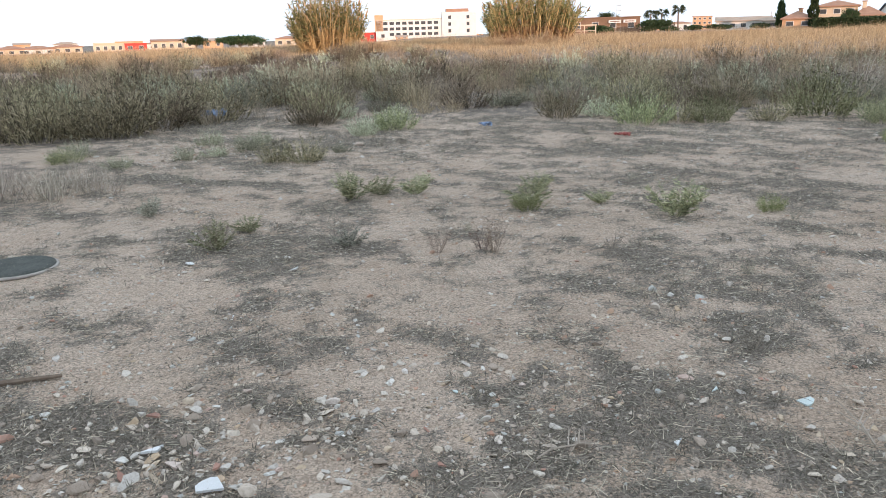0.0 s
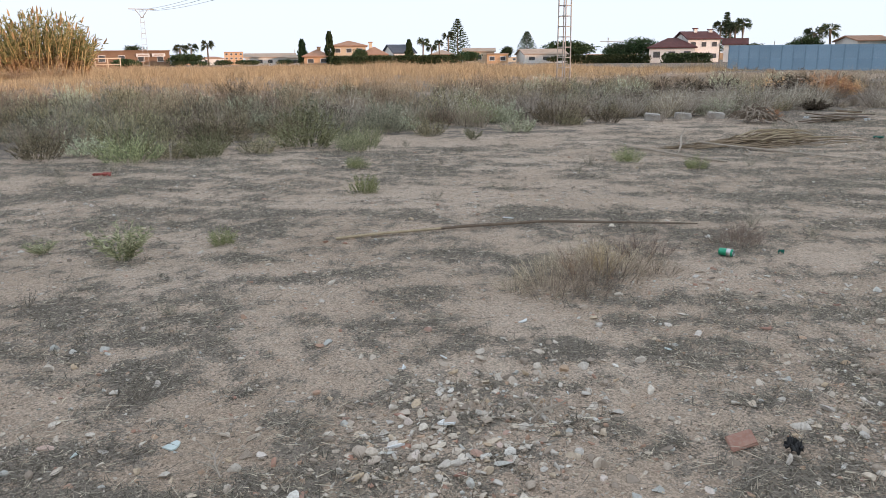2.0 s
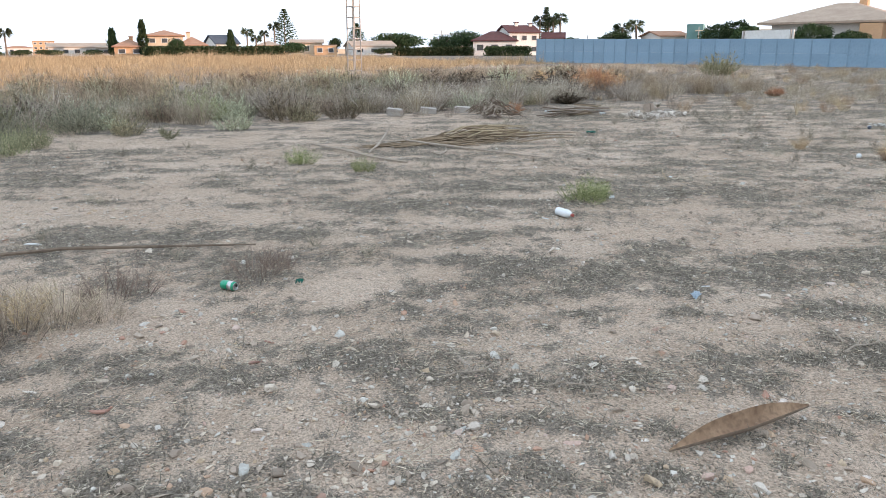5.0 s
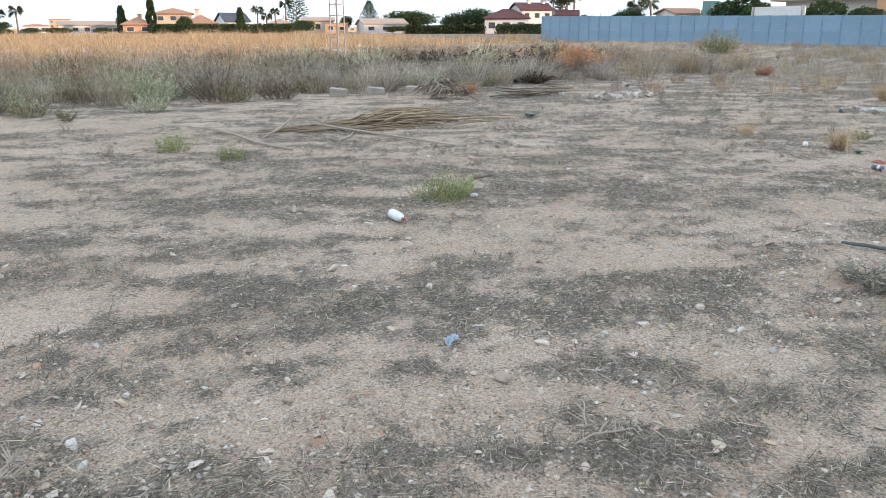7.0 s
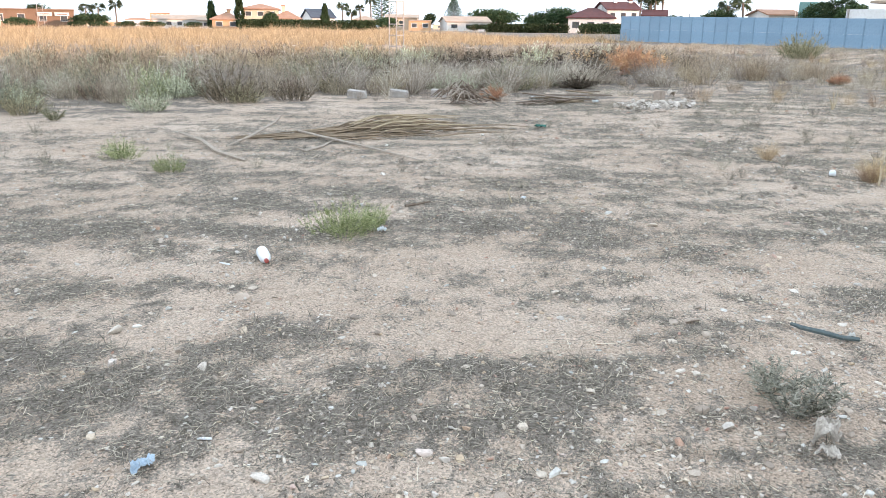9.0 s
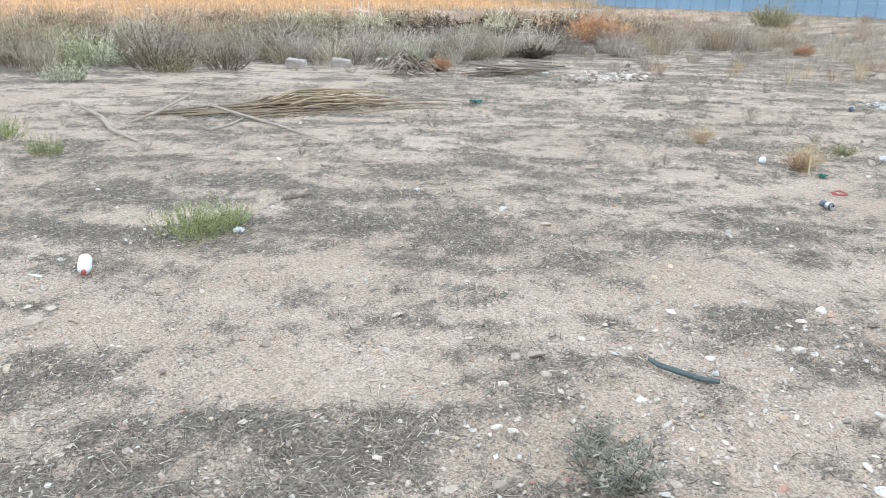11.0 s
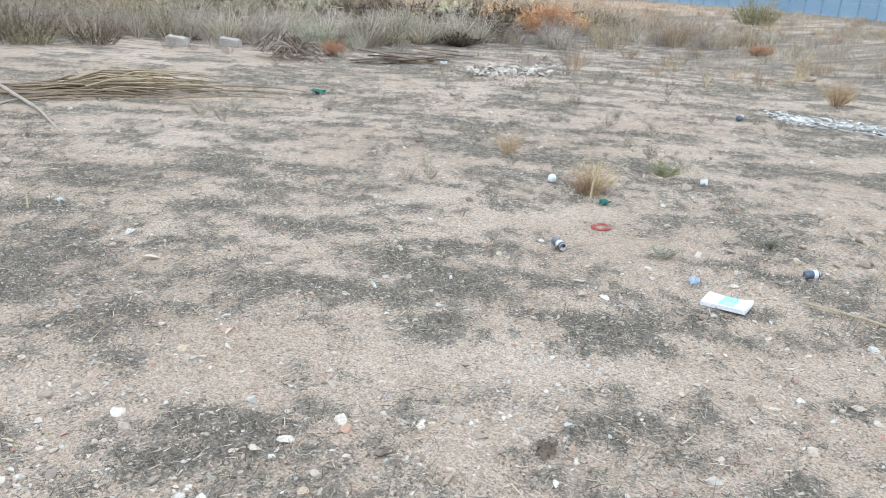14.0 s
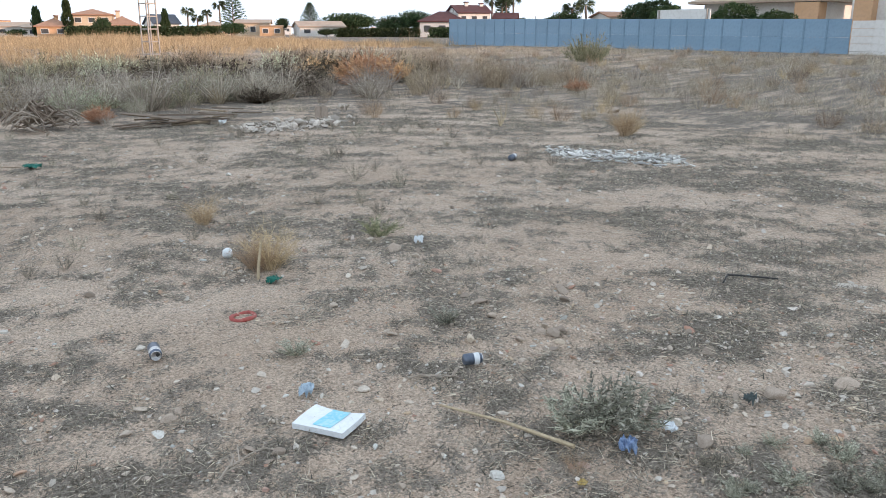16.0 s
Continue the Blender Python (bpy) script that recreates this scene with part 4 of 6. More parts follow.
def shard_mesh(seed, n=5):
    g = np.random.default_rng(seed)
    bm = bmesh.new()
    ang = np.sort(g.uniform(0, 2 * math.pi, n))
    vs = [bm.verts.new((math.cos(t) * g.uniform(0.7, 1), 0.75 * math.sin(t) * g.uniform(0.7, 1), 0)) for t in ang]
    fc = bm.faces.new(vs)
    r = bmesh.ops.extrude_face_region(bm, geom=[fc])
    bmesh.ops.translate(bm, vec=(0, 0, 0.16), verts=[e for e in r["geom"] if isinstance(e, bmesh.types.BMVert)])
    bmesh.ops.recalc_face_normals(bm, faces=bm.faces[:])
    me = bpy.data.meshes.new("shard")
    bm.to_mesh(me)
    bm.free()
    return me


ROCKS = [rock_mesh(i) for i in range(6)]
SHARDS = [shard_mesh(40 + i, 4 + i % 3) for i in range(6)]
for m_ in ROCKS:
    m_.materials.append(ROCK)


def lay(name, meshes, material, spots, label, category, group, tilt=12):
    for x, y, s in spots:
        s *= 0.85
        src = meshes[int(rng.integers(len(meshes)))]
        ob = new(name, src)
        if src.materials:
            ob.material_slots[0].link = "OBJECT"
            ob.material_slots[0].material = material
        ob.matrix_basis = pose(x, y, ground_z(x, y) + 0.1 * s, float(rng.uniform(-tilt, tilt)), float(rng.uniform(-tilt, tilt)), float(rng.uniform(0, 360))) @ Matrix.Diagonal((s, s, s, 1))
        tagged(ob, label, category, group)


for m_ in SHARDS:
    m_.materials.append(TILEW)
lay("rock", ROCKS, ROCK, [(16.98, 0.82, 0.07), (16.86, 0.63, 0.045), (16.86, 0.28, 0.05), (16.95, 0.21, 0.075), (16.70, 0.30, 0.04), (17.49, 0.61, 0.075), (17.21, -0.48, 0.07), (16.94, -0.93, 0.08), (17.26, -1.12, 0.08), (16.35, -0.91, 0.06),
    (16.92, 1.41, 0.045), (15.0, 0.79, 0.05), (15.07, 0.83, 0.04), (17.36, 2.02, 0.1), (16.98, 0.97, 0.05), (17.46, 1.86, 0.05), (15.16, 0.22, 0.045), (15.78, 0.51, 0.03), (16.36, -0.26, 0.05)], "pale rounded limestone rock on bare ground", "rock", "loose rocks")
lay("rock", ROCKS, ROCK, [(8.32, 0.65, 0.06), (8.72, 0.62, 0.05), (9.37, 0.17, 0.06), (11.27, 0.8, 0.06), (9.75, 1.43, 0.035), (9.82, 1.41, 0.035), (9.81, 1.69, 0.03), (12.58, 5.06, 0.08), (10.45, 0.15, 0.05), (9.47, 2.65, 0.07), (12.0, -0.5, 0.06),
    (12.6, -0.75, 0.06), (13.2, -0.9, 0.06), (12.9, -0.4, 0.04), (13.5, -0.65, 0.05), (17.0, 3.0, 0.04), (27.3, 6.55, 0.2), (33.5, 12.6, 0.25), (20.4, 8.15, 0.14), (12.1, -0.1, 0.05)], "pale rounded limestone rock on bare ground", "rock", "loose rocks")
lay("rock", ROCKS, ROCK, [(0.31, 3.18, 0.045), (2.9, 2.3, 0.05), (3.48, 2.56, 0.045), (3.9, 2.35, 0.03), (2.88, 2.35, 0.05), (2.75, 2.18, 0.06), (2.46, 1.49, 0.05), (2.52, 1.41, 0.055), (4.74, 1.36, 0.05), (5.0, 1.5, 0.04), (-1.0, 2.5, 0.05), (-0.5, 2.5, 0.045),
    (-1.5, 2.3, 0.05), (-1.3, 2.2, 0.06), (0.6, 2.4, 0.05), (1.9, 2.5, 0.05), (5.2, 1.1, 0.045), (-0.2, 2.3, 0.04), (-2.44, 12.71, 0.22), (-4.36, 16.0, 0.4), (-1.8, 10.9, 0.16), (-3.4, 11.3, 0.15), (-2.2, 11.2, 0.12), (-1.0, 11.6, 0.12), (5.9, 2.4, 0.04)], "pale angular stone half sunk in the ground", "rock", "loose rocks")
lay("tile_shard", SHARDS, TILEW, [(-1.11, 3.91, 0.045), (-1.13, 2.45, 0.075), (-0.81, 2.17, 0.08), (-0.93, 4.84, 0.05), (-1.70, 5.07, 0.06), (2.25, 2.87, 0.05), (2.91, 2.91, 0.05), (2.43, 2.13, 0.075), (2.73, 2.19, 0.07), (3.9, 3.09, 0.05), (3.15, 2.88, 0.05),
    (2.9, 2.89, 0.05), (4.66, 0.67, 0.06), (5.8, 5.64, 0.09), (3.4, 2.1, 0.04), (1.0, 2.4, 0.05), (8.68, 1.15, 0.05), (6.6, 17.2, 0.4), (3.3, 3.6, 0.04)], "broken white glazed tile shard lying flat", "tile shard", "tile shards")
lay("tile_shard", SHARDS, TILEG, [(1.66, 2.75, 0.06), (4.22, 2.2, 0.045), (4.9, 0.67, 0.045), (0.1, 2.9, 0.04), (3.0, 1.9, 0.04), (1.28, 2.85, 0.04)], "broken pale green tile shard", "tile shard", "tile shards")
lay("brick_shard", SHARDS, BRICKY, [(4.95, 2.11, 0.06), (5.75, 2.12, 0.06), (-1.2, 2.69, 0.07), (-1.14, 2.27, 0.07), (0.0, 2.56, 0.05), (0.05, 2.28, 0.05), (2.52, 1.78, 0.06), (4.72, 1.06, 0.06), (-0.85, 2.3, 0.06), (3.0, 2.2, 0.05), (4.4, 1.0, 0.05), (2.6, 2.4, 0.05), (5.99, 2.38, 0.05)], "broken red brick fragment", "brick shard", "brick shards")

# ---- fence of blue panels ----
FA, FB = Vector((64.5, 47.2, 0)), Vector((57.2, 12.0, 0))
fence = empty("panel_fence", pose(0, 0, 0), "long blue-grey metal panel fence round a plot", "fence")
NP = 28
for i in range(NP):
    a, b = FA.lerp(FB, i / NP), FA.lerp(FB, (i + 1) / NP)
    c = (a + b) / 2
    top = 2.72 - 0.5 * (i + 0.5) / NP
    base = 0.25
    yaw = math.degrees(math.atan2(b.y - a.y, b.x - a.x))
    w = (b - a).length
    for zc, h in ((base + (top - base) * 0.27, (top - base) * 0.54 - 0.004), (base + (top - base) * 0.77, (top - base) * 0.46 - 0.004)):
        ob = part("panel", box(0, 0, 0, w - 0.05, 0.05, h, None, 0.01), BLUEPANEL, fence)
        ob.matrix_basis = pose(c.x, c.y, zc, 0, 0, yaw)
    ob = part("post", box(0, 0, 0, 0.09, 0.1, top - base + 0.03), BLUEPOST, fence)
    ob.matrix_basis = pose(a.x, a.y, (top + base) / 2, 0, 0, yaw)
wallr = empty("block_wall", pose(0, 0, 0), "pale rendered block wall beside the blue fence", "wall")
for j in range(5):
    ob = part("wall_course", box(0, 0, 0, 9.2, 0.22, 0.36, None, 0.015), WHITE, wallr)
    ob.matrix_basis = pose(56.2, 7.4, 0.45 + j * 0.375, 0, 0, 78.3)

# ---- buildings ----
EYE = Vector((1.7, -0.73, 1.6))


def spot(az, d):
    return EYE.x + d * math.sin(radians(az)), EYE.y + d * math.cos(radians(az))


def zat(el, d):
    return EYE.z + d * math.tan(radians(el))


def hip_roof(w, d, z, h, over=0.4, ridge=0.4, thick=0.18):
    bm = bmesh.new()
    hw, hd = w / 2 + over, d / 2 + over
    r = max(0.05, (w - d) / 2 * 0.9 + w * ridge * 0.2)
    lo = [bm.verts.new(p) for p in ((-hw, -hd, z), (hw, -hd, z), (hw, hd, z), (-hw, hd, z))]
    bo = [bm.verts.new((v.co.x, v.co.y, z - thick)) for v in lo]
    t = [bm.verts.new((-r, 0, z + h)), bm.verts.new((r, 0, z + h))]
    for f in ((lo[0], lo[1], t[1], t[0]), (lo[1], lo[2], t[1]), (lo[2], lo[3], t[0], t[1]), (lo[3], lo[0], t[0]), bo[::-1]):
        bm.faces.new(f)
    for k in range(4):
        bm.faces.new((bo[k], bo[(k + 1) % 4], lo[(k + 1) % 4], lo[k]))
    return bm


def gable_roof(w, d, z, h, over=0.35, thick=0.16):
    """Ridge along the width."""
    bm = bmesh.new()
    hw, hd = w / 2 + over, d / 2 + over
    prof = [(-hd, z), (0, z + h), (hd, z), (hd, z - thick), (0, z + h - thick), (-hd, z - thick)]
    l = [bm.verts.new((-hw, y, q)) for y, q in prof]
    r = [bm.verts.new((hw, y, q)) for y, q in prof]
    for k in range(6):
        bm.faces.new((l[k], l[(k + 1) % 6], r[(k + 1) % 6], r[k]))
    for s in (l[::-1], r):
        bm.faces.new((s[0], s[1], s[4], s[5]) if s is r else (s[5], s[4], s[1], s[0]))
        bm.faces.new((s[1], s[2], s[3], s[4]) if s is r else (s[4], s[3], s[2], s[1]))
    return bm


def gable_fill(w, d, z, h):
    bm = bmesh.new()
    for x in (-w / 2, w / 2):
        a = [bm.verts.new((x + o, y, q)) for o in (0, 0.12 if x < 0 else -0.12) for y, q in ((-d / 2, z), (d / 2, z), (0, z + h - 0.1))]
        bm.faces.new(a[:3]), bm.faces.new(a[3:][::-1])
        for i in range(3):
            bm.faces.new((a[i], a[(i + 1) % 3], a[3 + (i + 1) % 3], a[3 + i]))
    return bm


def window(th, x, y, z, w, h, frame_mat=None):
    win = part("window", box(x, y - 0.03, z, w + 0.16, 0.08, h + 0.16), frame_mat or WHITE, th)
    part("pane", box(x, y - 0.065, z, w, 0.03, h), PANE, win, "dark glass pane")


def house(name, az, d, w, depth, eave, ridge, wall, roof, label, kind="hip", rows=1, cols=3, turn=0.0, chimneys=(), category="house", extra=0.0):
    """eave and ridge are world heights; the front looks to the lot."""
    x, y = spot(az, d)
    g = float(far_rise(x, y))
    th = empty(name, pose(x, y, g, 0, 0, -az + turn), label, category)
    e, r = max(0.8, eave - g), max(1.0, ridge - g)
    part("wall", box(0, depth / 2, e / 2 - 0.3, w, depth, e + 0.6), wall, th)
    if kind == "hip":
        o = part("roof", hip_roof(w, depth, e + 0.1, r - e), roof, th)
    elif kind == "gable":
        o = part("roof", gable_roof(w, depth, e + 0.1, r - e), roof, th)
        f = part("gable", gable_fill(w, depth, e, r - e), wall, th)
        f.location.y = depth / 2
    else:
        o = part("roof", box(0, 0, e + 0.1, w + 0.3, depth + 0.3, 0.22, None, 0.03), roof, th)
    o.location.y = depth / 2
    for cx, cz in chimneys:
        c = part("chimney", box(cx, depth * 0.45, (cz - g) - 0.7, 0.6, 0.6, 1.5, None, 0.03), wall, th)
        part("cap", box(cx, depth * 0.45, cz - g + 0.1, 0.8, 0.8, 0.16), roof, c)
    for i in range(rows):
        for j in range(cols):
            hz = (i + 0.55) * e / rows
            window(th, (j + 0.5) * w / cols - w / 2, 0, hz, min(1.2, w / cols * 0.45), min(1.2, e / rows * 0.4))
    return th


D = 146.0
house("villa", 26.65, D, 6.0, 8, zat(1.08, D), zat(1.45, D), CREAM, TERRA, "two-storey cream villa with hipped terracotta roof", "hip", 2, 3)
house("villa_wing", 28.4, D - 2, 4.6, 7, zat(0.45, D), zat(1.0, D), CREAM, TERRA, "low villa wing with terracotta roof and chimney", "hip", 1, 2, chimneys=((-0.6, zat(1.3, D)),))
house("villa_wing", 24.4, D - 1, 4.6, 7, zat(0.38, D), zat(0.85, D), OCHRE, TERRA, "low ochre outbuilding with terracotta roof", "hip", 1, 2, chimneys=((0.4, zat(1.0, D)),))
house("long_house", 21.2, 160, 9.5, 8, zat(0.35, 160), zat(0.62, 160), WHITE, TANROOF, "long low white house with pale tiled roof", "gable", 1, 5)
house("garden_house", 23.0, 156, 3.0, 4, zat(0.3, 156), zat(0.5, 156), WHITE, TANROOF, "small white garden building", "gable", 1, 1)
house("apartment_block", 18.9, 320, 7.0, 9, zat(0.72, 320), zat(0.9, 320), OCHRE, TERRA, "distant pink-ochre apartment block", "flat", 3, 4)
house("shop_building", 12.2, 178, 15.0, 10, zat(0.82, 178), zat(0.86, 178), BROWNWALL, BROWNWALL, "low brown commercial building with white lettering panels", "flat", 1, 4, category="shop")
bx, by = spot(13.4, 177.6)
sign = empty("shop_sign", pose(bx, by, zat(0.58, 177) , 0, 0, -13.4), "pair of white sign panels with unreadable lettering on a brown front", "sign")
for dx in (-1.5, 1.6):
    pl = part("panel", box(dx, -0.08, 0, 2.6, 0.1, 0.62), WHITE, sign)
    part("lettering", box(dx, -0.15, 0, 1.9, 0.03, 0.18), BROWNWALL, pl, "dark illegible lettering bar")
house("gabled_house", 30.6, 165, 4.6, 7, zat(0.55, 165), zat(1.15, 165), WHITE, SLATE, "white gabled house with dark slate roof", "gable", 1, 2, 20)
house("low_house", 33.3, 172, 4.6, 7, zat(0.45, 172), zat(0.75, 172), OCHRE, TANROOF, "low ochre house with tan roof", "hip", 1, 2)
house("low_house", 35.9, 170, 6.4, 7, zat(0.62, 170), zat(0.85, 170), CREAM, TANROOF, "low cream house with tan roof", "gable", 1, 3)
house("low_house", 37.2, 165, 4.4, 6, zat(0.42, 165), zat(0.5, 165), OCHRE, TANROOF, "flat-roofed ochre shed beside a house", "flat", 1, 2, category="shed")
house("white_house", 40.6, 163, 8.6, 8, zat(0.38, 163), zat(0.75, 163), WHITE, TANROOF, "low white house with grey-tan gabled roof", "gable", 1, 3, 14)
D = 141.0
house("corner_villa", 49.15, D, 7.4, 7, zat(0.72, D), zat(1.36, D), WHITE, DARKROOF, "white villa with dark red hipped roof", "hip", 1, 3)
house("villa_tower", 51.2, D + 3, 5.6, 6, zat(1.28, D), zat(1.8, D), WHITE, DARKROOF, "upper storey of white villa with dark red gabled roof", "gable", 2, 3, 24, chimneys=((-0.5, zat(1.98, D)), (2.2, zat(1.9, D)), (-2.6, zat(1.62, D))))
house("villa_annex", 53.2, D + 4, 3.6, 6, zat(0.9, D), zat(1.3, D), WHITE, DARKROOF, "small annex with dark red roof", "gable", 1, 1)
house("far_house", 61.4, 125, 4.6, 6, zat(0.95, 125), zat(1.28, 125), WHITE, TERRA, "white house with red roof behind the fence", "gable", 1, 2, 30)
x_, y_ = spot(65.2, 122)
teal = empty("warehouse", pose(x_, y_, 0.9, 0, 0, -65.2), "grey-green flat-roofed warehouse with stepped parapet", "warehouse")
part("wall", box(0.6, 4, 1.7, 11.5, 8, 3.4), TEAL, teal)
part("roof", box(0.6, 4, 3.47, 11.8, 8.2, 0.14), CREAM, teal)
part("tower", box(-5.4, 3, 2.2, 2.2, 5, 4.4), TEAL, teal, "taller grey-green corner block")
board = empty("white_hoarding", pose(63.4, 24.6, 0.4, 0, 0, 78), "plain white sheet hoarding behind the fence", "hoarding")
part("sheet", box(0, 0, 1.5, 4.4, 0.08, 2.3, None, 0.01), WHITE, board)
part("post", box(-2.0, 0.1, 1.2, 0.1, 0.1, 2.9), GALV, board)
part("post", box(2.0, 0.1, 1.2, 0.1, 0.1, 2.9), GALV, board)

# big villa behind the fence
big = empty("big_villa", pose(83, 26, 0.5, 0, 0, 90), "large pale villa with hipped tile roof behind the fence", "house")
part("wall", box(0, 0, 1.6, 9.6, 9.0, 3.9), WHITE, big)
part("roof", hip_roof(10.4, 10.4, 3.55, 1.75, 0.5), TANROOF, big, "weathered tan tiled hipped roof")
ch = part("chimney", box(-1.2, -1.0, 4.9, 0.7, 0.7, 2.0, None, 0.03), OCHRE, big)
part("cap", box(-1.2, -1.0, 5.95, 0.9, 0.9, 0.14), TERRA, ch)
# pale porch; the ochre here paints in the orange sunlight on it
part("porch_wall", box(-4.2, 5.2, 1.6, 1.8, 1.6, 3.4), OCHRE, big, "pale porch wall with warm sunlight put into its ochre colour")
for wx in (-1.6, 2.2):
    wn_ = part("window", box(wx, 4.55, 1.9, 1.5, 0.1, 1.3), WHITE, big)
    part("pane", box(wx, 4.62, 1.9, 1.3, 0.03, 1.1), PANE, wn_, "dark glass pane")
side = empty("side_villa", pose(80, 12.6, 0.4, 0, 0, 90), "two-storey pale house with tiled balcony edge", "house")
part("wall", box(0, 0, 3.1, 11.0, 9.0, 6.6), WHITE, side)
part("roof", box(0, 0, 6.5, 11.6, 9.6, 0.25, None, 0.04), TANROOF, side)
ba = part("balcony", box(-1.5, 5.0, 3.4, 6.0, 1.4, 0.3, None, 0.04), CREAM, side, "balcony slab with tile edge")
part("tile_edge", box(-1.5, 5.74, 3.62, 6.2, 0.3, 0.16), TERRA, ba)
# ochre again stands for warm sunlight on this porch face
part("porch_wall", box(4.4, 4.9, 1.7, 1.2, 1.4, 3.4), OCHRE, side, "porch wall coloured ochre for the low sun on it")
for wx, wz in ((-3, 2), (0, 2), (-2.5, 4.9), (1.5, 4.9)):
    wn_ = part("window", box(wx, 4.55, wz, 1.5, 0.1, 1.3), WHITE, side)
    part("pane", box(wx, 4.62, wz, 1.3, 0.03, 1.1), PANE, wn_, "dark glass pane")

# hotel and low town on the other side
D = 400.0
hx, hy = spot(-1.0, D)
hotel = empty("hotel", pose(hx, hy, -0.5, 0, 0, 1.0), "three-storey white hotel with rows of dark balconies", "hotel")
part("wall", box(0, 6, 4.6, 33, 12, 10.4), WHITE, hotel)
part("roof", box(0, 6, 9.9, 33.4, 12.4, 0.4), CREAM, hotel)
part("tower", box(24.2, 5, 6.1, 17.0, 12, 13.5), WHITE, hotel, "taller cream-white end block")
part("roof_box", box(23.5, 5, 13.6, 11, 8, 1.6), TERRA, hotel, "pinkish roof-top box")
part("stair_block", box(-15.2, 4, 6.0, 4.0, 8, 12.6), OCHRE, hotel, "ochre stair block")
for i in range(3):
    for j in range(9):
        window(hotel, -12 + j * 3.1, 0, 3.0 + i * 2.6, 2.1, 1.4)
for i in range(3):
    for j in range(2):
        window(hotel, 19.5 + j * 9, -1, 4.0 + i * 3.2, 1.4, 1.6)
house("red_shop", -19.6, 250, 6.0, 8, zat(-0.02, 250), zat(0.0, 250), REDPAINT, REDPAINT, "red commercial front in the low town", "flat", 1, 2, category="shop")
house("red_shop", -4.1, 300, 7.0, 8, zat(0.3, 300), zat(0.35, 300), REDPAINT, WHITE, "red and white showroom by the reeds", "flat", 1, 2, category="shop")
house("white_showroom", -3.0, 298, 5.0, 8, zat(0.32, 298), zat(0.36, 298), WHITE, WHITE, "white showroom with wide dark window", "flat", 1, 1, category="shop")
house("ochre_hall", -21.0, 252, 10.0, 8, zat(0.02, 252), zat(0.1, 252), CREAM, CREAM, "long low cream commercial hall", "flat", 1, 5, category="hall")
house("ochre_hall", -17.6, 252, 9.0, 8, zat(0.1, 252), zat(0.22, 252), CREAM, TERRA, "cream hall with terracotta roof edge", "gable", 1, 4, category="hall")
for az, w, ev, rg in ((-28.6, 9, -0.2, 0.03), (-26.9, 8, -0.16, 0.05), (-25.4, 9, -0.18, 0.0), (-23.7, 8, -0.1, 0.06), (-12.2, 9, 0.0, 0.2), (-9.6, 8, 0.05, 0.22), (-31, 9, -0.2, 0.0)):
    house("terrace_house", az, 260, w, 8, zat(ev, 260), zat(rg, 260), WHITE if w == 9 else CREAM, TERRA, "low house with red-tiled roof in the town", "hip", 1, 3)
gt = np.random.default_rng(11)
for i in range(46):
    az = -30 + i * 2.0 + gt.uniform(-0.6, 0.6)
    if az > 66:
        break
    d_ = gt.uniform(330, 480)
    t_ = gt.uniform(0.12, 0.42) + (0.12 if az > 10 else -0.12)
    house("town_house", az, d_, gt.uniform(5, 12), 8, zat(t_ - 0.08, d_), zat(t_ + gt.uniform(0, 0.1), d_), (WHITE, CREAM, OCHRE)[i % 3], (TERRA, TANROOF, WHITE)[(i // 2) % 3], "small pale house in the distant town", ("hip", "flat", "gable")[i % 3], 1, 2)
fr = empty("steel_frame", pose(*spot(10.6, 120), 0.7, 0, 0, -10), "beige half-built portal frame beside the reeds", "frame")
for dx in (-1.6, 0, 1.6):
    part("post", box(dx, 0, 0.6, 0.14, 0.14, 2.2), CREAM, fr)
part("beam", box(0, 0, 1.7, 3.5, 0.16, 0.16), CREAM, fr)
part("rail", box(0, 0, 0.9, 3.4, 0.1, 0.1), CREAM, fr)

# ---- hedges and trees ----
def leaf_cloud(n, sx, sy, sz, leaf, g, lump=0.35):
    p = unit(g.normal(size=(n, 3)))
    r = g.uniform(0.55, 1.0, n) ** 0.5
    ph = g.uniform(0, 6, 6)
    r *= 1 + lump * np.sin(p[:, 0] * 4 + ph[0]) * np.sin(p[:, 1] * 5 + ph[1]) + lump * 0.6 * np.sin(p[:, 2] * 7 + ph[2] + p[:, 0] * 6)
    base = p * r[:, None] * np.array([sx, sy, sz])
    way = unit(p + g.normal(size=(n, 3)) * 0.8)
    return slivers(base, way, leaf * g.uniform(0.6, 1.4, n), leaf * 0.7, 0.2, g)


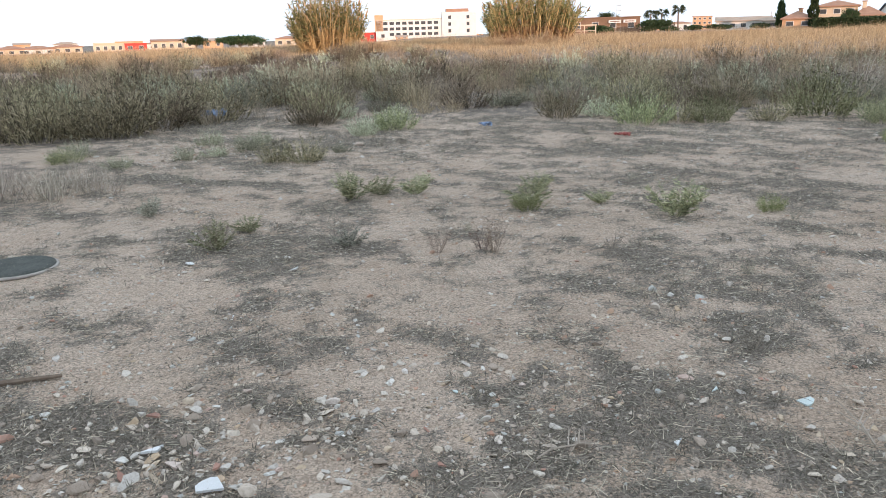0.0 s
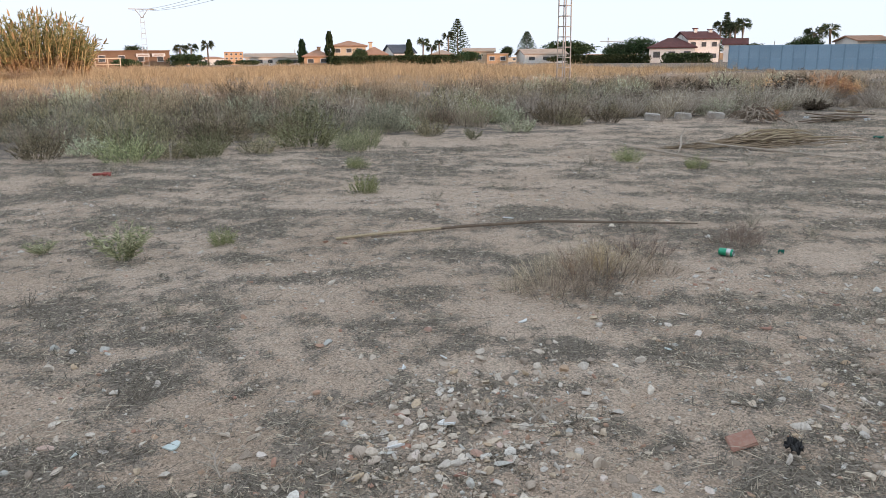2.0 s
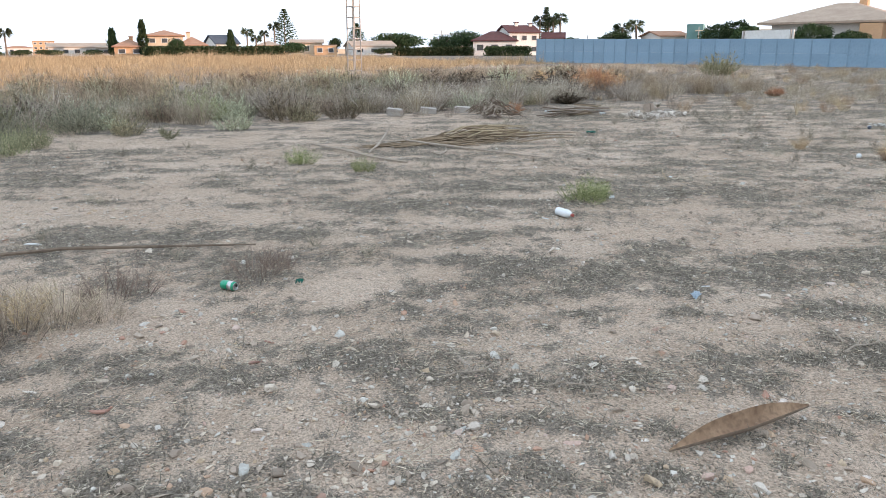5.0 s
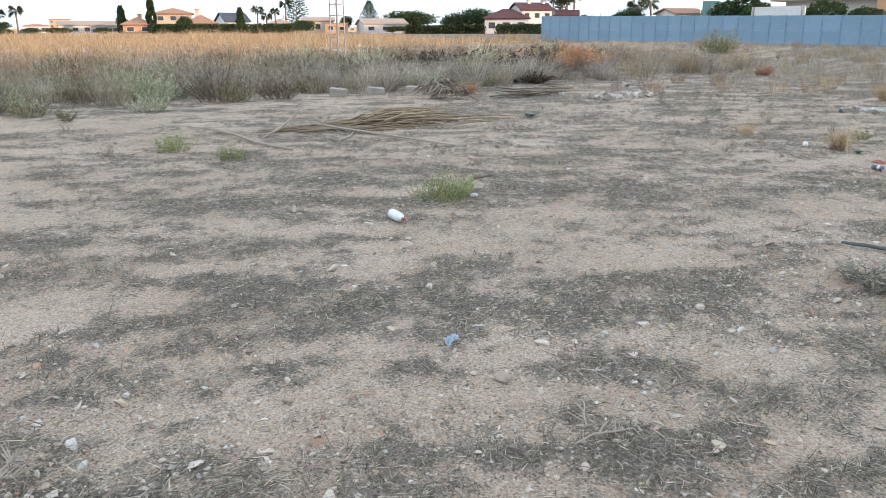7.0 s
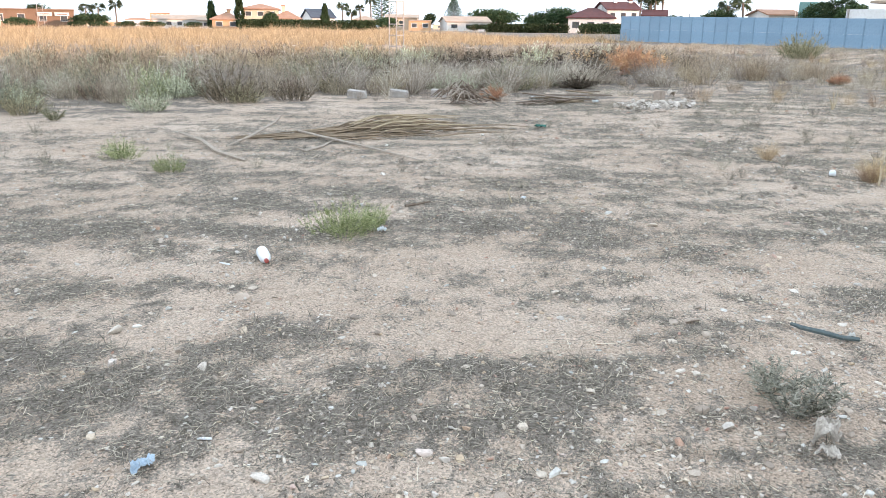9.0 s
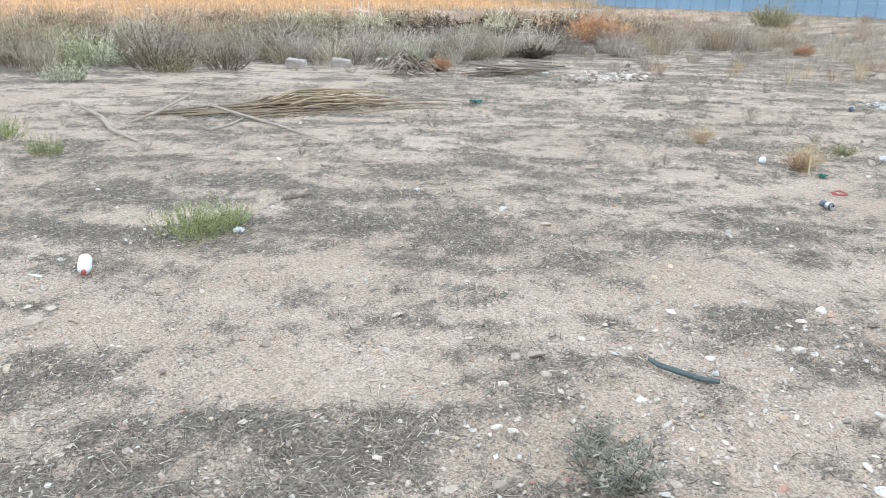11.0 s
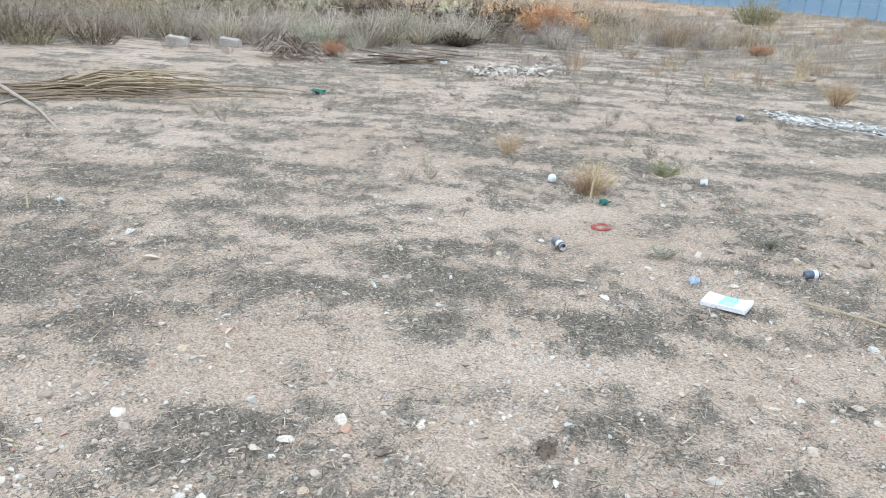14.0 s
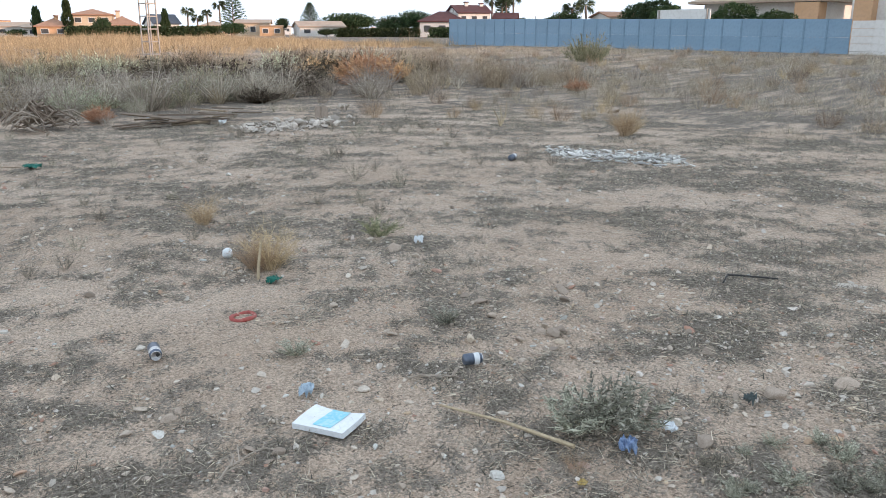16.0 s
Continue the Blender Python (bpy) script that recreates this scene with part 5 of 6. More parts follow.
def tree(az, d, height, width, label, stem=0.35, mat_leaf=None, n=1600, name="tree", flat=0.5, ground=None):
    x, y = spot(az, d)
    g = float(far_rise(x, y))
    h = height - g
    th = empty(name, pose(x, y, g, 0, 0, float(rng.uniform(0, 360))), label, "tree")
    bm = bmesh.new()
    add_tube(bm, [(0, 0, -0.2), (0.08, 0, h * stem), (0, 0.1, h * 0.75)], [h * 0.05, h * 0.035, h * 0.015], 7)
    for k in range(5):
        a = k * 1.3
        add_tube(bm, [(0, 0, h * stem * 0.8), (math.cos(a) * width * 0.2, math.sin(a) * width * 0.2, h * 0.62), (math.cos(a) * width * 0.36, math.sin(a) * width * 0.36, h * 0.78)], [h * 0.025, h * 0.016, h * 0.006], 5)
    part("trunk", bm, BARK, th)
    sets = []
    for k in range(9):
        a = rng.uniform(0, 6.28)
        rr = rng.uniform(0, 0.32) * width
        cz = h * (0.5 + stem * 0.5) + rng.uniform(-0.2, 0.28) * h * flat
        v, q, t = leaf_cloud(n // 3, width * 0.27, width * 0.27, h * 0.24 * (0.6 + flat * 0.5), width * 0.035 + 0.06, rng)
        sets.append((v + np.array([math.cos(a) * rr, math.sin(a) * rr, cz]), q, t))
    part("crown", blade_mesh("crown", sets), mat_leaf or TREEGREEN, th)
    return th


def cypress(az, d, top, width):
    x, y = spot(az, d)
    g = float(far_rise(x, y))
    h = top - g
    th = empty("cypress", pose(x, y, g), "slender dark cypress beside the villas", "tree", "cypresses")
    part("trunk", tube([(0, 0, -0.2), (0, 0, h * 0.8)], [0.14, 0.03]), BARK, th)
    n = 1500
    s = rng.uniform(0.04, 1, n)
    prof = width / 2 * np.sin(np.clip(s, 0, 1) ** 0.6 * np.pi * 0.97) ** 0.7 * (1 + 0.2 * np.sin(s * 17))
    a = rng.uniform(0, 6.28, n)
    r = prof * rng.uniform(0.5, 1.05, n)
    base = np.stack([np.cos(a) * r, np.sin(a) * r, s * h], 1)
    way = unit(np.stack([np.cos(a) * 0.4, np.sin(a) * 0.4, np.ones(n)], 1))
    part("crown", blade_mesh("crown", [blades(base, way, 0.5, 0.14, 0.0, rng)]), TREEGREEN, th)


def palm(az, d, top, crown=1.6, lean=0.0):
    x, y = spot(az, d)
    g = float(far_rise(x, y))
    h = top - g - crown * 0.35
    th = empty("palm_tree", pose(x, y, g, 0, 0, float(rng.uniform(0, 360))), "tall fan palm with a bare trunk", "tree", "palms")
    part("trunk", tube([(0, 0, -0.2), (lean * 0.4, 0, h * 0.5), (lean, 0, h)], [0.2, 0.15, 0.16], 8), BARK, th)
    sets = []
    for k in range(34):
        a, up = rng.uniform(0, 6.28), rng.uniform(-0.7, 1.0)
        w = np.array([math.cos(a), math.sin(a), up])
        w /= np.linalg.norm(w)
        m = 13
        fan = w + rng.normal(size=(m, 3)) * 0.22
        root = np.tile(np.array([lean, 0, h]) + w * crown * 0.35, (m, 1))
        sets.append(blades(root, unit(fan), crown * 0.62, 0.09, 0.3, rng))
        sets.append(blades(np.array([[lean, 0, h]]), w[None], crown * 0.45, 0.05, 0.0, rng))
    part("crown", blade_mesh("crown", sets), PALMGREEN, th)


def araucaria(az, d, top, width):
    x, y = spot(az, d)
    g = float(far_rise(x, y))
    h = top - g
    th = empty("norfolk_pine", pose(x, y, g), "tiered Norfolk Island pine with open branches", "tree", "norfolk pines")
    part("trunk", tube([(0, 0, -0.2), (0, 0, h)], [0.22, 0.03], 7), BARK, th)
    sets = []
    for i in range(16):
        s = 0.2 + 0.79 * i / 15
        r = width / 2 * (1.02 - s) ** 0.8 * 1.25 + 0.12
        for k in range(7):
            a = k * 0.9 + i * 0.4 + rng.uniform(-0.1, 0.1)
            w = np.array([math.cos(a), math.sin(a), 0.22])
            sets.append(blades(np.array([[0, 0, s * h]]), unit(w[None]), r, 0.12, -0.05, rng))
            m = 16
            f = rng.uniform(0.25, 1, m)[:, None]
            sets.append(blades(np.array([0, 0, s * h]) + unit(w[None]) * f * r, unit(w[None] * 0.5 + rng.normal(size=(m, 3)) * 0.4 + np.array([0, 0, 0.5])), 0.45, 0.12, 0.0, rng))
    part("crown", blade_mesh("crown", sets), TREEGREEN, th)


def hedge(az1, az2, d, top, label="clipped dark green garden hedge"):
    a, b = Vector((*spot(az1, d), 0)), Vector((*spot(az2, d), 0))
    g = float(far_rise(a.x, a.y))
    n = int((b - a).length * 420)
    s = rng.uniform(0, 1, n)[:, None]
    h = top - g
    p = np.array(a)[None] * (1 - s) + np.array(b)[None] * s
    p = p + np.stack([rng.normal(0, 0.3, n), rng.normal(0, 0.3, n), g + h * rng.uniform(0, 0.97, n)], 1)
    way = unit(rng.normal(size=(n, 3)) + np.array([0, -0.5, 0.4]))
    ob = part("hedge", blade_mesh("hedge", [slivers(p, way, 0.32, 0.26, 0.2, rng)]), HEDGE)
    tagged(ob, label, "hedge")


hedge(25.4, 34.6, 139, zat(0.42, 139))
hedge(42.2, 47.6, 139, zat(0.3, 139), "dark hedge along the field edge")
hedge(48.6, 51.6, 133, zat(0.36, 133), "dark clipped hedge in front of the white villa")
for az, d, el, w in ((23.4, 150, 1.46, 1.5), (25.3, 145, 1.98, 1.5), (30.9, 150, 1.38, 1.3)):
    cypress(az, d, zat(el, d), w)
for az, d, el, cr in ((15.2, 180, 1.16, 1.7), (15.95, 180, 1.22, 1.7), (17.1, 178, 1.42, 1.8), (31.9, 165, 1.55, 1.5), (32.5, 165, 1.1, 1.3), (33.1, 168, 1.4, 1.2), (33.75, 175, 1.95, 1.6),
                      (52.2, 150, 2.3, 1.7), (52.75, 152, 2.2, 1.8), (53.15, 150, 2.25, 1.7), (53.65, 150, 2.45, 1.7), (58.0, 130, 1.75, 1.7), (58.95, 128, 1.95, 1.7)):
    palm(az, d, zat(el, d), cr, float(rng.uniform(-0.4, 0.4)))
araucaria(34.4, 183, zat(2.78, 183), 6.2)
araucaria(39.3, 190, zat(1.86, 190), 5.4)
araucaria(52.6, 165, zat(2.85, 165), 3.0)
for az, d, el, w, st, nm in ((42.3, 176, 1.28, 10.5, 0.3, "wide dark green umbrella pine"), (45.4, 150, 1.22, 6.0, 0.2, "round dark green garden tree"), (47.1, 152, 1.48, 6.4, 0.25, "tall dark green garden tree"), (57.4, 128, 1.5, 5.0, 0.2, "dark bushy tree behind the fence"),
                             (54.3, 146, 0.98, 4.6, 0.2, "low dark tree beside the palms"), (12.4, 190, 1.25, 5.2, 0.3, "reddish-green round tree behind the shop"), (-15.8, 240, 0.42, 7, 0.3, "dark round tree in the town"), (-12.9, 240, 0.45, 13, 0.15, "broad dark green trees in the town"),
                             (11.7, 150, 0.42, 5.0, 0.05, "round olive bush by the shop"), (15.6, 170, 0.75, 7.0, 0.1, "bushy green shrubbery under the palms"), (37.9, 168, 0.95, 3.0, 0.3, "thin bare garden tree"), (35.0, 150, 0.75, 5.0, 0.1, "dark bush by the low houses"), (27.4, 140, 0.98, 2.8, 0.2, "brown-green garden tree by the villa")):
    tree(az, d, zat(el, d), w, nm, st, None, 1700)
for az, el in ((15.0, 0.22), (16.4, 0.26), (18.0, 0.26), (19.4, 0.3), (20.0, 0.22), (22.3, 0.3), (41.2, 0.35), (42.0, 0.3)):
    tree(az, 150, zat(el, 150), 3.6, "low rounded garden shrub at the field edge", 0.05, None, 700, "shrub")
for p_, s_ in (((68.4, 29.4), 3.5), ((69.6, 31.6), 3.3), ((66.6, 22.6), 3.0), ((67.0, 20.0), 2.4), ((67.6, 28.0), 3.0)):
    th = empty("clipped_tree", pose(*p_, 0.5), "rounded dark green garden tree behind the fence", "tree", "fence trees")
    part("trunk", tube([(0, 0, -0.1), (0, 0, s_ * 0.5)], [0.12, 0.08]), BARK, th)
    sets = [leaf_cloud(4000, 1.35, 1.35, s_ * 0.33, 0.16, rng, 0.15)]
    part("crown", blade_mesh("crown", [(v + np.array([0, 0, s_ * 0.66]), q, t) for v, q, t in sets]), TREEGREEN, th)


def cane_clump(az1, az2, d, h, n, label):
    th = empty("giant_cane", pose(0, 0, 0), label, "reeds", "cane clumps")
    az = rng.uniform(az1, az2, n)
    dd = d + rng.uniform(-3, 3, n)
    mid = 1 - np.abs((az - (az1 + az2) / 2) / ((az2 - az1) / 2)) ** 2 * 0.45
    base = np.stack([EYE.x + dd * np.sin(np.radians(az)), EYE.y + dd * np.cos(np.radians(az)), np.zeros(n)], 1)
    base[:, 2] = far_rise(base[:, 0], base[:, 1])
    lean = (az - (az1 + az2) / 2) / (az2 - az1) * 0.7
    way = unit(np.stack([lean + rng.normal(0, 0.12, n), rng.normal(0, 0.12, n), np.ones(n)], 1))
    L = h * mid * rng.uniform(0.6, 1.05, n)
    tagged(part("stem_mass", blade_mesh("stem_mass", [blades(base, way, L, 0.07, 0.03, rng)]), CANEDRY, th, "dry orange-brown cane stems"), kind="stuff")
    for nm, lo, hi, m_, per in (("foliage", 0.4, 1.0, CANE, 12), ("dry_foliage", 0.02, 0.4, CANEDRY, 7)):
        k = np.repeat(np.arange(n), per)
        s = rng.uniform(lo, hi, len(k))
        p = base[k] + way[k] * (L[k] * s)[:, None]
        w = unit(way[k] * 0.9 + rng.normal(size=(len(k), 3)) * 0.55)
        tagged(part(nm, blade_mesh(nm, [blades(p, w, rng.uniform(0.35, 0.8, len(k)), 0.08, 0.25, rng)]), m_, th), kind="stuff")
    tops = base + way * L[:, None] * 0.97
    sel = rng.uniform(0, 1, n) < 0.25
    tagged(part("plume_mass", blade_mesh("plume_mass", [blades(tops[sel], way[sel], 0.7, 0.16, 0.1, rng)]), CANEDRY, th, "feathery cane plumes"), kind="stuff")


cane_clump(-9.6, -5.9, 75, 5.5, 380, "large leaning clump of green and dry giant cane")
cane_clump(3.9, 9.0, 75, 5.4, 520, "tall wide clump of giant cane with orange dry stems")
scatter_plants("dry_bush", twig_m, ORANGETWIG, [(*spot(az, 70), 3.4) for az in (-3.9, -4.6, -5.4, 3.8, 5.0, 6.2, 7.4)], "tangle of fallen dry cane at the foot of the reeds", "dry bush", "cane litter")

# ---- pylons and cables ----
def lattice_mast(m, w0, w1, h, step, label):
    th = empty("lattice_pylon", m, label, "pylon")
    for sx in (-1, 1):
        for sy in (-1, 1):
            part("leg", tube([(sx * w0 / 2, sy * w0 / 2, -0.3), (sx * w1 / 2, sy * w1 / 2, h)], 0.032, 4), GALV, th)
    k, z = 0, 0.4
    while z < h:
        w = w0 + (w1 - w0) * z / h
        for q in range(4):
            ob = part("brace", box(0, w / 2, 0, w, 0.03, 0.045), GALV, th)
            ob.matrix_basis = pose(0, 0, z, 0, 0, 90 * q)
        z += step
        k += 1
    return th


near_p = lattice_mast(pose(29.6, 31.2, float(far_rise(29.6, 31.2)), 0, 0, 12), 0.5, 0.36, 13.0, 0.52, "pale steel lattice power pylon in the field")
part("cross_arm", box(0, 0, 12.6, 3.2, 0.12, 0.12), GALV, near_p)
fx, fy = spot(13.05, 150)
far_p = lattice_mast(pose(fx, fy, float(far_rise(fx, fy)), 0, 0, -13), 1.0, 0.5, zat(3.1, 150), 0.9, "tall slim lattice pylon with forked head")
hh = zat(3.55, 150) - float(far_rise(fx, fy))
part("fork", tube([(0, 0, hh - 1.6), (-1.0, 0, hh - 0.2)], 0.07, 4), GALV, far_p)
part("fork", tube([(0, 0, hh - 1.6), (1.0, 0, hh - 0.2)], 0.07, 4), GALV, far_p)
part("cross_arm", box(0, 0, hh - 0.1, 4.2, 0.12, 0.14), GALV, far_p)
for o in (-1.5, 0.0, 1.5):
    a, b = Vector((fx + o, fy, hh + 0.6)), Vector((29.6 + o, 31.2, 12.9))
    pts = [a.lerp(b, t / 14) - Vector((0, 0, 2.0 * 4 * (t / 14) * (1 - t / 14))) for t in range(15)]
    tagged(part("power_cable", tube(pts, 0.022, 4), WIRE), "dark sagging overhead power cable", "cable", "power cables")
cr = empty("tower_crane", pose(*spot(45.0, 330), 0.5, 0, 0, -45), "distant slim tower crane over the town", "crane")
part("mast", box(0, 0, 4.5, 0.35, 0.35, 10), GALV, cr)
part("jib", box(1.5, 0, 8.0, 9.5, 0.25, 0.25), GALV, cr)
for az, d, el in ((63.0, 110, 1.5), (62.2, 110, 1.15), (22.9, 170, 0.9), (55.6, 130, 1.05)):
    tagged(part("street_pole", tube([(*spot(az, d), 0.3), (*spot(az, d), zat(el, d))], [0.07, 0.05], 6), GALV), "thin grey pole over the rooftops", "pole", "poles")

# ---- rubbish and debris in the lot ----
def can(x, y, yaw, body, ends, label, length=0.118, r=0.032, band=None):
    th = empty("drink_can", pose(x, y, ground_z(x, y) + r + 0.004, 0, 0, yaw), label, "can", "drink cans")
    o = part("can_body", lathe([(r * 0.8, 0), (r, 0.008), (r, length - 0.012), (r * 0.82, length)]), body, th)
    o.matrix_basis = pose(-length / 2, 0, 0, 0, 90, 0)
    o = part("lid", lathe([(r * 0.76, 0), (r * 0.83, 0.001), (r * 0.83, 0.004), (r * 0.7, 0.004), (r * 0.7, 0.001)]), ends, th, "bare aluminium lid")
    o.matrix_basis = pose(length / 2 - 0.001, 0, 0, 0, 90, 0)
    o = part("opening", lathe([(r * 0.3, 0), (r * 0.3, 0.0012)], 10), WIRE, th, "dark drinking hole")
    o.matrix_basis = pose(length / 2 + 0.0015, 0.008, 0.004, 0, 90, 0)
    if band:
        o = part("band", lathe([(r * 1.012, length * 0.55), (r * 1.012, length * 0.85)]), band, th, "printed colour band")
        o.matrix_basis = pose(-length / 2, 0, 0, 0, 90, 0)


ALU = surf("aluminium", (0.6, 0.6, 0.6), (0.7, 0.7, 0.7), None, 20, 90, 0.1, 0.35, 0.9, 0.5)
CANGREEN = surf("green_print", (0.02, 0.3, 0.16), (0.03, 0.4, 0.22), (0.1, 0.4, 0.3), 12, 60, 0.1, 0.35, 0.3, 0.5)
CANBLUE = surf("blue_print", (0.05, 0.07, 0.11), (0.2, 0.23, 0.28), (0.03, 0.04, 0.06), 14, 60, 0.1, 0.35, 0.4, 0.5)
PAPER = surf("white_card", (0.72, 0.76, 0.78), (0.8, 0.83, 0.84), (0.62, 0.64, 0.64), 9, 60, 0.15, 0.6)
CYAN = surf("cyan_print", (0.2, 0.55, 0.66), (0.35, 0.66, 0.75), (0.6, 0.72, 0.75), 14, 60, 0.1, 0.5)
PLASTIC = surf("milky_plastic", (0.7, 0.74, 0.75), (0.8, 0.83, 0.84), (0.66, 0.7, 0.72), 10, 50, 0.1, 0.3, spec=0.5)
REDPL = surf("red_plastic", (0.3, 0.06, 0.05), (0.38, 0.1, 0.08), (0.4, 0.2, 0.16), 12, 60, 0.1, 0.5)
FOIL = surf("blue_foil", (0.05, 0.13, 0.34), (0.3, 0.4, 0.55), (0.7, 0.74, 0.78), 30, 90, 0.3, 0.3, 0.3, 0.5)
GREENPL = surf("dark_green_plastic", (0.01, 0.12, 0.09), (0.02, 0.18, 0.13), (0.05, 0.2, 0.17), 12, 60, 0.2, 0.5)
RUBBER = surf("grey_rubber", (0.075, 0.1, 0.1), (0.11, 0.14, 0.14), (0.16, 0.17, 0.16), 14, 60, 0.2, 0.75)
YELLOW = surf("yellow_scrap", (0.38, 0.27, 0.08), (0.48, 0.37, 0.14), (0.4, 0.32, 0.2), 14, 60, 0.2, 0.7)
GREENLEAF = surf("faded_green_leaf", (0.16, 0.19, 0.09), (0.24, 0.26, 0.14), None, 10, 50, 0.3, 0.7)
IRON = surf("cast_cover", (0.06, 0.068, 0.062), (0.1, 0.108, 0.098), (0.17, 0.16, 0.14), 8, 60, 0.4, 0.95, spec=0.1)

can(6.35, 3.44, -74, CANGREEN, ALU, "green printed drink can lying by a dry bush", band=ALU)
can(15.25, 1.42, -110, CANBLUE, ALU, "dark blue and silver drink can lying on sand", 0.125, 0.03, ALU)
can(16.27, 0.24, -30, CANBLUE, ALU, "crushed white and blue drink can", 0.09, 0.028, PAPER)
can(21.12, 4.02, 20, CANBLUE, ALU, "dark drink can lying beside the broken slab", 0.16, 0.036, ALU)

bt = empty("plastic_bottle", pose(9.89, 3.25, ground_z(9.89, 3.25) + 0.04, 0, 0, -107) @ Matrix.Diagonal((0.8, 0.56, 0.56, 1)), "milky white plastic bottle with red cap lying on sand", "bottle")
o = part("bottle_body", lathe([(0.05, -0.15), (0.072, -0.14), (0.074, -0.05), (0.068, -0.03), (0.074, -0.01), (0.07, 0.06), (0.04, 0.11), (0.022, 0.125), (0.022, 0.14)]), PLASTIC, bt)
o.matrix_basis = pose(0, 0, 0, 0, 90, 0)
o = part("cap", lathe([(0.027, 0.135), (0.027, 0.165), (0.024, 0.168)]), REDPL, bt, "red screw cap")
o.matrix_basis = pose(0, 0, 0, 0, 90, 0)
tagged(part("bottle_scrap", shard_mesh(91, 6), PLASTIC), "small white plastic scrap by a weed", "plastic scrap").matrix_basis = pose(9.62, 3.28, 0.02, 10, 15, 40) @ Matrix.Scale(0.05, 4)
tagged(part("plastic_cup", lathe([(0.026, 0), (0.036, 0.014), (0.033, 0.05), (0.015, 0.066)]), PLASTIC), "white rounded plastic cup upside down", "cup").matrix_basis = pose(16.4, 2.69, ground_z(16.4, 2.69), 6, 0, 0)

# blister card box
bx_ = empty("card_box", pose(15.43, 0.26, ground_z(15.43, 0.26) + 0.036, 2, -4, -72), "flattened white card box with cyan print", "box")
def bent_sheet(w, d, thick, x0=0.0, y0=0.0, lift=0.0):
    bm = bmesh.new()
    bmesh.ops.create_grid(bm, x_segments=12, y_segments=8, size=0.5)
    for q in bm.verts:
        x, y = q.co.x * w + x0, q.co.y * d + y0
        q.co = Vector((x, y, lift + 0.009 * (x / 0.12) ** 2 * (0.6 + 0.4 * y / 0.08) - 0.006 * math.sin(9 * x + 14 * y)))
    bmesh.ops.solidify(bm, geom=bm.faces[:], thickness=thick)
    return bm


part("box_body", bent_sheet(0.245, 0.17, 0.024), PAPER, bx_)
part("print", bent_sheet(0.085, 0.15, 0.001, 0.01, 0.008, 0.0025), CYAN, bx_, "faded cyan printed patch")

bm = bmesh.new()
pts = [(math.cos(t) * 0.066, math.sin(t) * 0.058, 0.012 + 0.004 * math.sin(3 * t)) for t in [k * 2 * math.pi / 24 for k in range(24)]]
add_tube(bm, pts + pts[:1], 0.0135, 8, False)
tagged(part("plastic_ring", bm, REDPL), "faded red plastic ring half pressed in sand", "ring").matrix_basis = pose(15.86, 1.61, ground_z(15.86, 1.61) - 0.009)


def crumple(name, x, y, s, material, label, category="scrap", seed=1, flat=0.35, yaw=0.0):
    bm = bmesh.new()
    bmesh.ops.create_grid(bm, x_segments=15, y_segments=12, size=1)
    off = Vector((seed * 3.1, seed * 1.7, seed * 0.9))
    for vv in bm.verts:
        p = vv.co.copy()
        a = math.atan2(p.y, p.x)
        reach = 0.78 + 0.3 * noise.noise(Vector((math.cos(a) * 1.5, math.sin(a) * 1.5, seed * 2.3)))
        r = max(abs(p.x), abs(p.y)) * reach * (1 + 0.12 * noise.noise(p * 5 + off))
        n1, n2 = noise.noise(p * 1.9 + off), noise.noise(p * 4.7 + off)
        vv.co = Vector((math.cos(a) * r + 0.16 * n2, math.sin(a) * r * 0.72 + 0.16 * n1, 0.55 * (1 - 2 * abs(n1)) + 0.4 * abs(n2)))
    bmesh.ops.solidify(bm, geom=bm.faces[:], thickness=0.03)
    ob = part(name, bm, material)
    ob.matrix_basis = pose(x, y, ground_z(x, y) + s * flat * 0.6, 0, 0, yaw) @ Matrix.Diagonal((s, s, s * flat * 1.8, 1))
    return tagged(ob, label, category)


crumple("foil_wrapper", 16.09, -0.73, 0.06, FOIL, "crumpled blue and silver snack wrapper", "wrapper", 2, 0.5, 20)
FOILBLUE = surf("blue_foil", (0.3, 0.42, 0.52), (0.62, 0.68, 0.72), (0.2, 0.3, 0.42), 30, 90, 0.15, 0.4)
crumple("foil_wrapper", 8.43, 1.1, 0.06, FOILBLUE, "crumpled pale blue and white wrapper", "wrapper", 4, 0.4, 30)
crumple("foil_wrapper", 15.53, 0.56, 0.055, FOILBLUE, "crumpled pale green and silver scrap", "wrapper", 5, 0.5, 50)
crumple("plastic_bag", 17.61, 2.02, 0.055, PAPER, "crumpled white plastic scrap", "plastic scrap", 6, 0.6, 10)
crumple("paper_scrap", 16.34, -0.76, 0.05, PAPER, "torn white and blue paper scrap", "paper", 7, 0.4, 70)
crumple("plastic_strip", 16.8, 7.75, 0.14, GREENPL, "dark green plastic strip lying flat", "plastic scrap", 8, 0.25, 30)
crumple("green_scrap", 16.32, 2.0, 0.07, GREENPL, "small green plastic scraps by a dry stalk", "plastic scrap", 9, 0.3, 0)
crumple("plastic_bag", 20.0, 11.3, 0.14, PAPER, "crumpled pale plastic bag by a heap", "plastic bag", 10, 0.4, 0)
crumple("plastic_bag", 23.3, 10.1, 0.2, PLASTER, "grey cement sack lump beside rubble", "sack", 11, 0.6, 40)
crumple("plastic_bag", 1.07, 13.0, 0.16, FOIL, "crumpled blue plastic bag in the scrub", "plastic bag", 12, 0.4, 40)
crumple("red_scrap", 3.04, 11.56, 0.16, REDPL, "flat red plastic scrap", "plastic scrap", 13, 0.25, 10)
